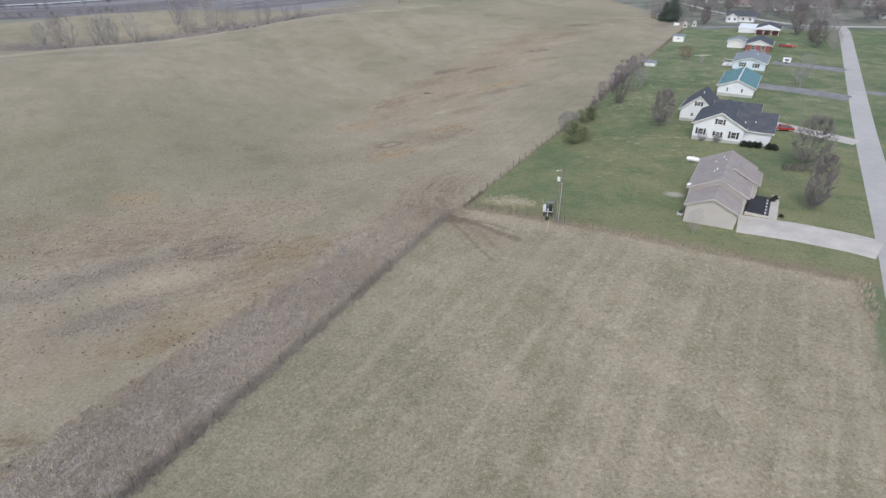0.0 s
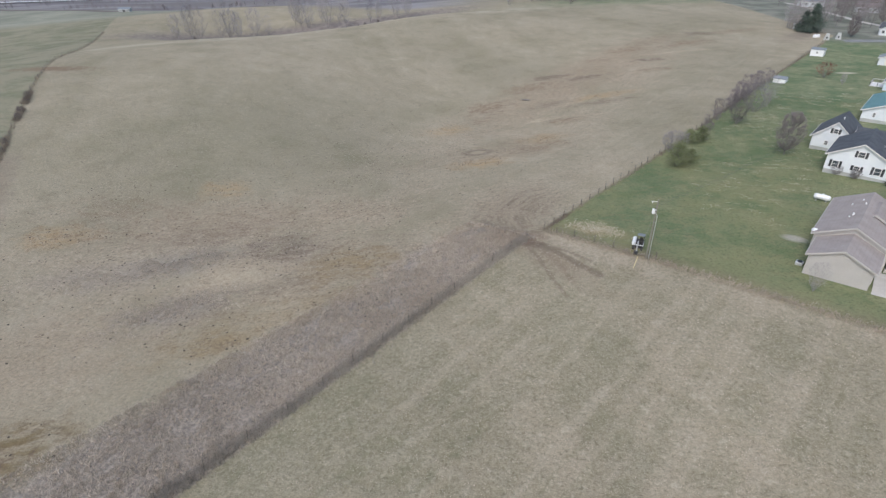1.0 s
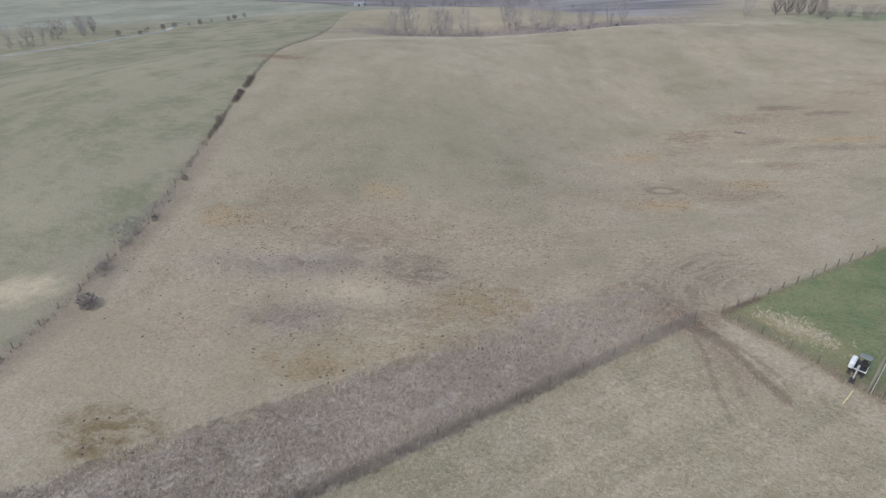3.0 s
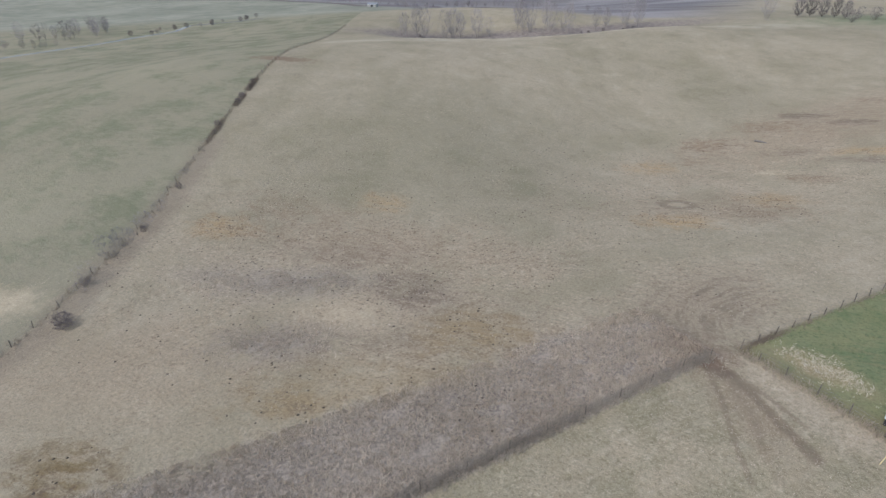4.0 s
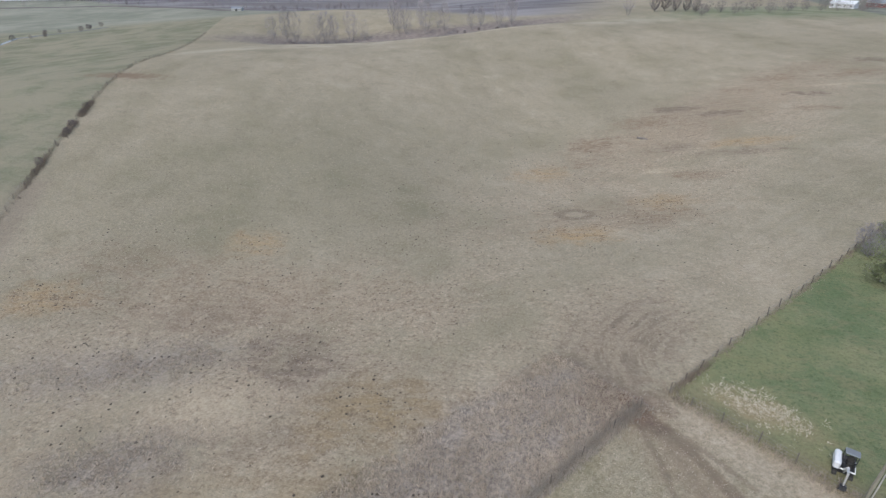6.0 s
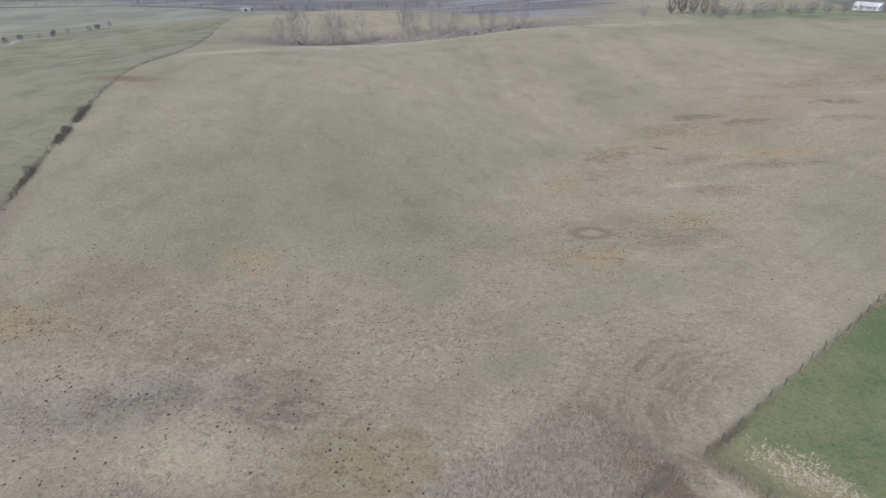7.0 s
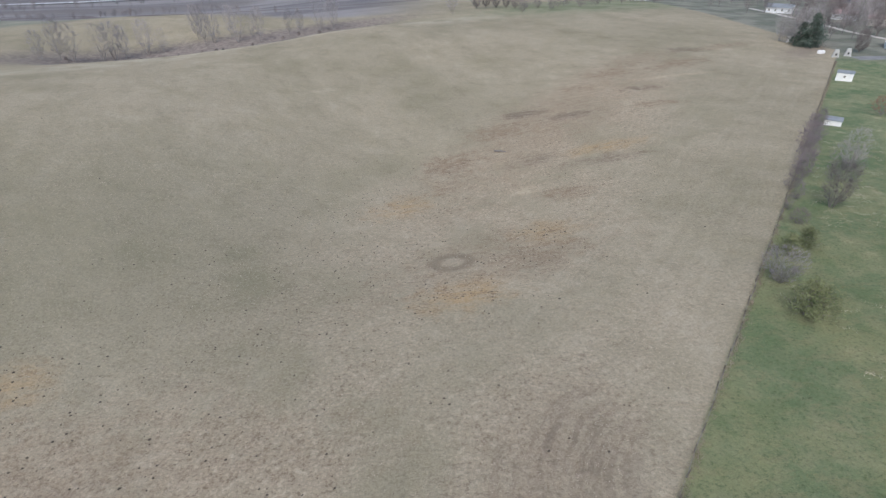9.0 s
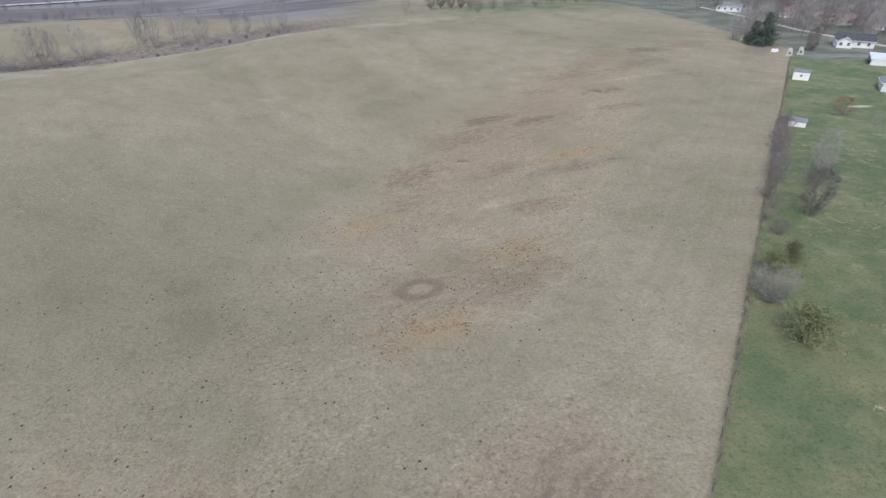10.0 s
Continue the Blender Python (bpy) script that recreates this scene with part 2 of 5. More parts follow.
def ground_material():
    m = bpy.data.materials.new("fields")
    m.use_nodes = True
    t = m.node_tree
    shader = t.nodes["Principled BSDF"]
    shader.inputs["Roughness"].default_value = 0.97
    shader.inputs["Specular IOR Level"].default_value = 0.1
    pos = t.nodes.new("ShaderNodeNewGeometry").outputs["Position"]
    sep = t.nodes.new("ShaderNodeSeparateXYZ")
    t.links.new(pos, sep.inputs[0])
    x, y = Field(t, sep.outputs[0]), Field(t, sep.outputs[1])
    s = (x - 3.4) * SIN + (y - 86.5) * COS
    w = (x - 3.4) * COS - (y - 86.5) * SIN
    n_wide, n_mid = noise_field(t, pos, 0.012, 4), noise_field(t, pos, 0.07, 5, 0.6)
    n_small, n_fine = noise_field(t, pos, 0.45, 5, 0.65), noise_field(t, pos, 2.6, 4, 0.7)
    n_edge, n_tiny = noise_field(t, pos, 0.25, 5, 0.65), noise_field(t, pos, 8.0, 3, 0.7)
    wob = (n_edge - 0.5) * 2.0
    streak = noise_field(t, vec(t, s * 0.02 + wob * 0.05, w * 0.22 + wob * 0.25 + n_mid * 1.2), 1.0, 6, 0.72)
    grain = n_small * 0.4 + n_fine * 0.2 + n_tiny * 0.4
    # clumps drawn out along the slope, with ragged edges
    blot = noise_field(t, vec(t, x * 0.28 + y * 0.05, y * 0.6 - x * 0.12), 1.0, 6, 0.68)
    patch = noise_field(t, vec(t, x * 0.13 + n_edge * 0.6, y * 0.12 + x * 0.04 + n_small * 0.3), 1.0, 6, 0.62)
    slope = noise_field(t, vec(t, x * 0.035 + y * 0.02, y * 0.01 - x * 0.006), 1.0, 4, 0.6)

    # plan place and raggedness in one socket, for the masks
    ragged_place = vec(t, x, y, wob * 0.75 + (n_small - 0.5) * 1.5)

    def masked(group, values):
        n = t.nodes.new("ShaderNodeGroup")
        n.node_tree = group
        t.links.new(ragged_place, n.inputs[0])
        for i, v in enumerate(values):
            n.inputs[i + 1].default_value = v
        return Field(t, n.outputs[0])

    def spot(cx, cy, rx, ry, angle=0.0, soft=0.8, ragged=1.0):
        """An oval with a torn edge."""
        ca, sa = math.cos(radians(angle)), math.sin(radians(angle))
        return masked(OVAL, (ca / rx, sa / rx, -(cx * ca + cy * sa) / rx, -sa / ry, ca / ry, (cx * sa - cy * ca) / ry, ragged, 1.0 - soft, 1.0 + soft * 0.5))

    def rut_line(points, r, ragged=1.0):
        """A worn line along points in plan, about 2 r wide, with a torn edge."""
        best = None
        for (ax, ay), (bx, by) in zip(points, points[1:]):
            dx, dy = bx - ax, by - ay
            l2 = dx * dx + dy * dy
            d = masked(STROKE, (dx / l2, dy / l2, -(ax * dx + ay * dy) / l2, ax, ay, dx, dy, 1 / r, ragged))
            best = d if best is None else best.low(d)
        return best.step(1.35, 0.35)

    # pasture: dull straw with olive and greyer stretches
    pasture = blend(t, (n_wide * 0.6 + slope * 0.4).step(0.34, 0.66), (0.218, 0.2, 0.134), (0.305, 0.265, 0.192))
    pasture = blend(t, slope.step(0.5, 0.66) * 0.45, pasture, (0.225, 0.207, 0.148))
    pasture = blend(t, n_mid.step(0.3, 0.62) * 0.5, pasture, (0.325, 0.282, 0.21))
    pasture = blend(t, grain.step(0.42, 0.64) * 0.2, pasture, (0.37, 0.325, 0.245))
    pasture = blend(t, n_fine.step(0.44, 0.3) * 0.2, pasture, (0.16, 0.14, 0.1))
    pasture = blend(t, patch.step(0.52, 0.66) * n_wide.step(0.36, 0.56) * 0.34, pasture, (0.385, 0.34, 0.26))
    pasture = blend(t, patch.step(0.47, 0.34) * 0.4, pasture, (0.2, 0.18, 0.124))
    pasture = blend(t, blot.step(0.5, 0.66) * 0.3, pasture, (0.215, 0.185, 0.13))
    worn = spot(12, 195, 95, 26, 60, 0.95, 0.6).up(spot(-45, 88, 62, 22, 18, 0.95, 0.6))
    pasture = blend(t, worn * (n_mid.step(0.35, 0.6) * 0.45 + 0.15), pasture, (0.335, 0.272, 0.198))
    pasture = blend(t, spot(-40, 62, 34, 18, 32, 0.95, 0.6) * (n_mid.step(0.3, 0.6) * 0.3 + 0.25), pasture, (0.375, 0.305, 0.218))
    mown = w.step(-46, -22) * s.step(6, 40) * n_edge.step(0.3, 0.55)
    stripe = noise_field(t, vec(t, s * 0.015, w * 0.6 + wob * 0.6 + n_mid * 1.6), 1.0, 5, 0.68)
    pasture = blend(t, mown * stripe.step(0.5, 0.66) * 0.22, pasture, (0.39, 0.345, 0.265))
    pasture = blend(t, mown * stripe.step(0.48, 0.34) * 0.2, pasture, (0.215, 0.188, 0.135))
    # flecks of dead tufts and dark droppings, thickest on the worn stretches
    n_fleck = noise_field(t, pos, 1.3, 5, 0.72)
    often = (worn.up(spot(-40, 75, 50, 30, 30, 0.9, 0.5)) * 0.75 + 0.25) * n_mid.step(0.3, 0.58)
    pasture = blend(t, often * n_fleck.step(0.53, 0.62) * 0.7, pasture, (0.42, 0.36, 0.27))
    pasture = blend(t, often * n_fleck.step(0.45, 0.37) * 0.7, pasture, (0.15, 0.118, 0.086))
    # grey weeds along the old hedge, and thinner beyond it
    weeds = (w + wob * 2.5 + (n_mid - 0.5) * 12 + (n_small - 0.5) * 5).step(-14.5, -9.0) * (s + wob * 3.0).step(0.0, -8.0)
    thin = spot(-58, 76, 15, 5.5, 33, 0.95).up(spot(-47.5, 61.5, 8.5, 5, 30, 0.95)).up(spot(-72, 70, 8, 3.5, 30, 0.95) * 0.6)
    tone_weeds = blend(t, (n_fine * 0.4 + n_fleck * 0.4 + n_tiny * 0.2).step(0.36, 0.62), (0.178, 0.153, 0.128), (0.305, 0.266, 0.222))
    pasture = blend(t, spot(-64, 46, 30, 15, 35, 0.95, 0.6) * 0.32, pasture, (0.225, 0.172, 0.118))
    pasture = blend(t, spot(-78, 150, 34, 48, 20, 0.95, 0.5) * 0.4, pasture, (0.205, 0.19, 0.13))
    pasture = blend(t, thin * (n_fleck.step(0.36, 0.58) * 0.5 + 0.4), pasture, tone_weeds)
    # worn earth
    EARTH = (0.24, 0.186, 0.13)
    OCHRE = (0.262, 0.203, 0.122)
    BROWN = (0.168, 0.133, 0.104)
    GOLD = (0.335, 0.246, 0.142)
    PALE = (0.44, 0.37, 0.265)
    bare = spot(-400, -400, 1, 1)
    pasture = blend(t, spot(18, 222, 62, 17, 57, 0.95, 0.8) * (blot.step(0.36, 0.6) * 0.5 + 0.25), pasture, (0.25, 0.196, 0.138))
    for cx, cy, rx, ry, ang, tone, k in (
            (-11, 128.5, 7.5, 5, 10, GOLD, 0.9), (2.6, 148, 6, 5, 0, GOLD, 0.75), (1, 138.5, 9, 5, 20, EARTH, 0.5),
            (-25, 167, 8, 5, 30, GOLD, 0.65), (-15, 191, 8, 6, 50, EARTH, 0.9), (-16, 177, 6, 4, 60, EARTH, 0.5), (21.5, 188.5, 11, 3.6, 8, GOLD, 0.75),
            (-3, 210, 9, 6, 20, EARTH, 0.8), (5.4, 222.5, 7, 3.4, 10, BROWN, 0.8), (16, 216, 7, 3.0, 0, BROWN, 0.75), (22, 242, 6, 4, 10, EARTH, 0.7),
            (36, 256, 9, 4.5, 20, EARTH, 0.8), (42, 235, 6, 3.2, 0, BROWN, 0.7), (70, 285, 7, 4, 0, BROWN, 0.75), (61, 264, 13, 5.5, 30, EARTH, 0.75),
            (41.5, 218, 7, 3.2, 0, EARTH, 0.7), (4.9, 186.7, 8, 3, 10, BROWN, 0.45), (20, 181, 9, 3, 5, BROWN, 0.5), (54, 247, 13, 1.6, 12, PALE, 0.55),
            (8.2, 165.4, 6, 3.6, 0, EARTH, 0.7), (1.5, 169.4, 3.5, 2.2, 0, PALE, 0.6), (86, 290, 16, 4, 30, EARTH, 0.6), (48, 272, 20, 6, 40, EARTH, 0.4),
            (-8, 140, 21, 10, 25, EARTH, 0.4), (-30, 74, 20, 9, 30, BROWN, 0.4), (-33, 60, 14, 6, 35, OCHRE, 0.4), (-62, 98, 24, 8, 20, EARTH, 0.25),
            (-47.5, 35.5, 6, 4.5, 10, (0.165, 0.125, 0.07), 0.9), (-86, 82, 7, 4.5, 20, GOLD, 0.75), (-37, 53.6, 5, 3, 25, OCHRE, 0.75),
            (-67, 109, 6, 4.5, 0, GOLD, 0.6), (-26, 76, 8, 6, 20, OCHRE, 0.8), (-40, 82, 8, 6, 0, BROWN, 0.75), (-58, 88, 14, 5, 25, BROWN, 0.4),
            (-43, 72, 9, 4.5, 15, PALE, 0.55), (-165, 171, 16, 4, 12, EARTH, 0.85), (-55, 92, 34, 9, 15, EARTH, 0.35), (-82, 97, 14, 6, 20, EARTH, 0.3)):
        here = spot(cx, cy, rx, ry, ang)
        bare = bare.up(here * k)
        pasture = blend(t, here * (blot.step(0.4, 0.58) * 0.75 + 0.4) * k, pasture, tone)
    pasture = blend(t, bare * (n_small * 0.5 + n_fine * 0.5).step(0.5, 0.38) * 0.75, pasture, (0.14, 0.103, 0.075))
    rim = ((x + 13.5) * (x + 13.5) * 0.72 + (y - 140) * (y - 140)).math("SQRT") + wob * 0.4
    pasture = blend(t, rim.step(4.3, 2.5) * rim.step(1.0, 2.4) * (grain.step(0.34, 0.6) * 0.45 + 0.3), pasture, (0.155, 0.128, 0.096))
    pasture = blend(t, rim.step(1.9, 1.1) * 0.2, pasture, (0.340, 0.290, 0.219))
    # wheel tracks turning through the gateway
    arc = ((x - 11.5) * (x - 11.5) + (y - 93) * (y - 93)).math("SQRT")
    rut = noise_field(t, vec(t, arc * 0.8 + wob * 0.9 + n_mid * 2.0, x * 0.05, y * 0.05), 1.0, 5, 0.65)
    turn_area = spot(-2, 96, 7, 12, -18, 0.95, 0.6)
    pasture = blend(t, turn_area * 0.45, pasture, (0.22, 0.176, 0.13))
    pasture = blend(t, turn_area * rut.step(0.54, 0.42) * n_edge.step(0.3, 0.55) * 0.75, pasture, (0.15, 0.118, 0.09))
    pasture = blend(t, turn_area * rut.step(0.55, 0.66) * n_edge.step(0.36, 0.6) * 0.3, pasture, (0.34, 0.28, 0.21))
    pasture = blend(t, spot(-3, 86, 6.8, 2.2, 136, 0.95) * 0.65, pasture, (0.145, 0.112, 0.085))
    pasture = blend(t, weeds, pasture, tone_weeds)
    # greener grazing beyond the far fence
    beyond = (x + 91.0 + (y - 62.0) * 0.691 + wob * 1.2).step(0.6, -0.6)
    west = blend(t, (n_mid * 0.5 + blot * 0.25 + n_wide * 0.25).step(0.4, 0.56), (0.148, 0.156, 0.1), (0.245, 0.224, 0.162))
    west = blend(t, grain.step(0.36, 0.68) * 0.6, west, (0.24, 0.228, 0.158))
    west = blend(t, spot(-93, 46, 8, 5, 30) * 0.8, west, PALE)
    pasture = blend(t, beyond, pasture, west)
    pasture = blend(t, spot(-165, 171, 13, 4.5, 12, 0.7) * 0.85, pasture, (0.2, 0.15, 0.105))
    pasture = blend(t, rut_line(((-70, 30), (-78, 47), (-90, 62), (-104, 84), (-120, 106)), 3.6, 0.8) * 0.5, pasture, (0.2, 0.165, 0.128))
    # rough gully, the field behind it and the low land
    rim_of_hill = rut_line(((-190, 232), (-150, 258), (-118, 298), (-86, 324), (-55, 345), (-10, 372)), 13, 0.5)
    pasture = blend(t, rim_of_hill * 0.5 * n_mid.step(0.3, 0.55), pasture, (0.42, 0.378, 0.29))
    gully = spot(-150, 362, 118, 38, 26, 0.35, 0.3)
    pasture = blend(t, gully * 0.9, pasture, blend(t, n_small.step(0.4, 0.6), (0.16, 0.135, 0.122), (0.245, 0.21, 0.19)))
    lowland = (x * 0.86 - y * 0.95 + n_mid * 60).step(-640, -720)
    pasture = blend(t, lowland, pasture, blend(t, (n_mid * 0.5 + n_wide * 0.5).step(0.4, 0.6), (0.2, 0.208, 0.162), (0.265, 0.262, 0.208)))
    band = noise_field(t, vec(t, x * 0.004 + y * 0.002, y * 0.016 - x * 0.008), 1.0, 4, 0.6)
    pasture = blend(t, (x * 0.3 + y + n_mid * 24).step(408, 432) * x.step(-20, -110), pasture, blend(t, band.step(0.42, 0.6), (0.155, 0.145, 0.15), (0.235, 0.225, 0.225)))
    for points, r, tone in ((((-900, 470), (-650, 590), (-530, 570), (-425, 520), (-384, 600), (-350, 560), (-250, 478)), 9, (0.12, 0.1, 0.098)), (((-420, 560), (-350, 545), (-240, 470), (-190, 482), (-150, 525), (-60, 560)), 7, (0.13, 0.11, 0.105)),
                            (((-470, 640), (-380, 690), (-300, 740)), 40, (0.17, 0.155, 0.15))):
        pasture = blend(t, rut_line(points, r, 0.7) * 0.8, pasture, tone)
    pasture = blend(t, spot(90, 455, 125, 48, 34, 0.4, 0.3) * 0.85, pasture, blend(t, n_mid.step(0.4, 0.6), (0.15, 0.178, 0.105), (0.22, 0.225, 0.15)))
    # the mown field in front
    field = blend(t, (streak * 0.3 + n_mid * 0.35 + patch * 0.35).step(0.4, 0.6), (0.205, 0.184, 0.12), (0.32, 0.269, 0.194))
    lines = noise_field(t, vec(t, s * 0.012, w * 0.6 + wob * 0.5 + n_mid * 1.4), 1.0, 3, 0.6)
    field = blend(t, lines.step(0.48, 0.66) * n_edge.step(0.34, 0.56) * 0.6, field, (0.36, 0.305, 0.225))
    field = blend(t, lines.step(0.46, 0.34) * n_edge.step(0.62, 0.4) * 0.5, field, (0.18, 0.17, 0.105))
    field = blend(t, n_fleck.step(0.56, 0.64) * n_mid.step(0.36, 0.56) * 0.5, field, (0.43, 0.375, 0.285))
    field = blend(t, n_fleck.step(0.42, 0.34) * 0.45, field, (0.15, 0.138, 0.09))
    field = blend(t, n_wide.step(0.42, 0.62) * 0.4, field, (0.245, 0.225, 0.15))
    field = blend(t, w.step(34, 4) * s.step(-18, -45) * (n_mid.step(0.35, 0.6) * 0.35 + 0.25), field, (0.178, 0.172, 0.108))
    field = blend(t, grain.step(0.4, 0.66) * 0.4, field, (0.4, 0.352, 0.27))
    field = blend(t, n_fine.step(0.44, 0.3) * 0.4, field, (0.165, 0.148, 0.098))
    field = blend(t, (s + wob * 1.6 + (n_small - 0.5) * 3.0).step(-6.0, -2.6) * (w.step(40, 4) * 0.2 + n_mid.step(0.36, 0.6) * 0.3) * (n_fleck.step(0.36, 0.6) * 0.6 + 0.4), field, (0.4, 0.34, 0.26))
    field = blend(t, spot(5.2, 76.6, 9, 3.2, -52, 0.95, 0.8) * 0.6, field, (0.25, 0.2, 0.145))
    for points, r, k in ((((0.6, 81.8), (2.9, 77.3), (4.2, 73.6), (5.4, 70.2), (6.8, 67)), 0.34, 0.48), (((1.0, 83), (5.4, 79.3), (8, 76.3), (11.3, 72.5)), 0.7, 0.75), (((1.4, 82), (4.4, 78.8), (6.3, 75.4), (7.2, 72)), 0.5, 0.22),
                         (((1.2, 83.2), (6.5, 79.6), (10.5, 76.4)), 0.4, 0.45), (((3.2, 80), (6, 75), (8.8, 68)), 0.5, 0.18), (((-1, 84.5), (2.4, 81)), 1.5, 0.85)):
        field = blend(t, rut_line(points, r) * (n_fine.step(0.36, 0.56) * 0.5 + 0.5) * k, field, (0.15, 0.115, 0.086))
    field = blend(t, (w + s * 0.1 + wob * 1.2).step(56.6, 57.8), field, (0.15, 0.175, 0.1))
    # lawns
    lawn = blend(t, (n_mid * 0.6 + n_edge * 0.4).step(0.4, 0.6), (0.108, 0.15, 0.08), (0.182, 0.203, 0.118))
    lawn = blend(t, n_small.step(0.45, 0.66) * 0.5, lawn, (0.22, 0.22, 0.135))
    lawn = blend(t, n_edge.step(0.56, 0.7) * n_mid.step(0.42, 0.58) * 0.65, lawn, (0.34, 0.31, 0.2))
    lawn = blend(t, blot.step(0.48, 0.62) * (s.step(75, 35) * 0.35 + 0.08), lawn, (0.205, 0.178, 0.108))
    lawn = blend(t, s.step(95, 25) * (n_mid.step(0.36, 0.6) * 0.45 + 0.2), lawn, (0.195, 0.198, 0.1))
    lawn = blend(t, patch.step(0.5, 0.34) * 0.5, lawn, (0.085, 0.13, 0.062))
    lawn = blend(t, patch.step(0.55, 0.68) * 0.5, lawn, (0.235, 0.23, 0.135))
    lawn = blend(t, n_fine.step(0.46, 0.32) * 0.45, lawn, (0.055, 0.08, 0.042))
    lawn = blend(t, spot(40.1, 85.3, 1.8, 1.2, -32, 0.6, 0.3) * 0.8, lawn, (0.4, 0.37, 0.32))
    lawn = blend(t, spot(97, 204, 3.2, 1.2, 0, 0.8, 0.4), lawn, (0.5, 0.45, 0.36))
    lawn = blend(t, spot(11.2, 86.6, 5.6, 2.2, -22) * 0.75, lawn, (0.31, 0.25, 0.16))
    lawn = blend(t, (s + wob * 2.0).step(4.0, 0.0) * 0.7, lawn, (0.218, 0.185, 0.120))
    lawn = blend(t, (s - w * 0.25 + wob * 8.0).step(200, 225) * 0.8, lawn, blend(t, n_mid.step(0.4, 0.6), (0.145, 0.148, 0.13), (0.225, 0.22, 0.195)))
    village = blend(t, (s + wob * 0.5).step(-0.8, 0.8), field, lawn)
    top = (s * 0.75 + w + wob * 3.0).step(168, 172) * (s).step(210, 216)
    color = blend(t, (w + (s + 8.0).low(0.0) * 0.045 + wob * 0.35).step(-0.5, 0.4).up(top), pasture, village)
    color = blend(t, spot(113, 281, 22, 7, 50, 0.9) * 0.7, color, (0.2, 0.165, 0.135))
    color = blend(t, spot(0, 84.5, 4.5, 3.5, 30, 0.9) * 0.85, color, (0.170, 0.121, 0.093))
    clump = (n_fine * 0.5 + n_tiny * 0.5).step(0.38, 0.62)
    color = gain(t, color, clump * 0.26 + (slope * 0.28 + n_wide * 0.24) + 0.7)
    t.links.new(color, shader.inputs["Base Color"])
    t.links.new(bumped(t, n_fine * 0.6 + n_small + n_tiny * 0.2, 1.0, 0.2), shader.inputs["Normal"])
    return m


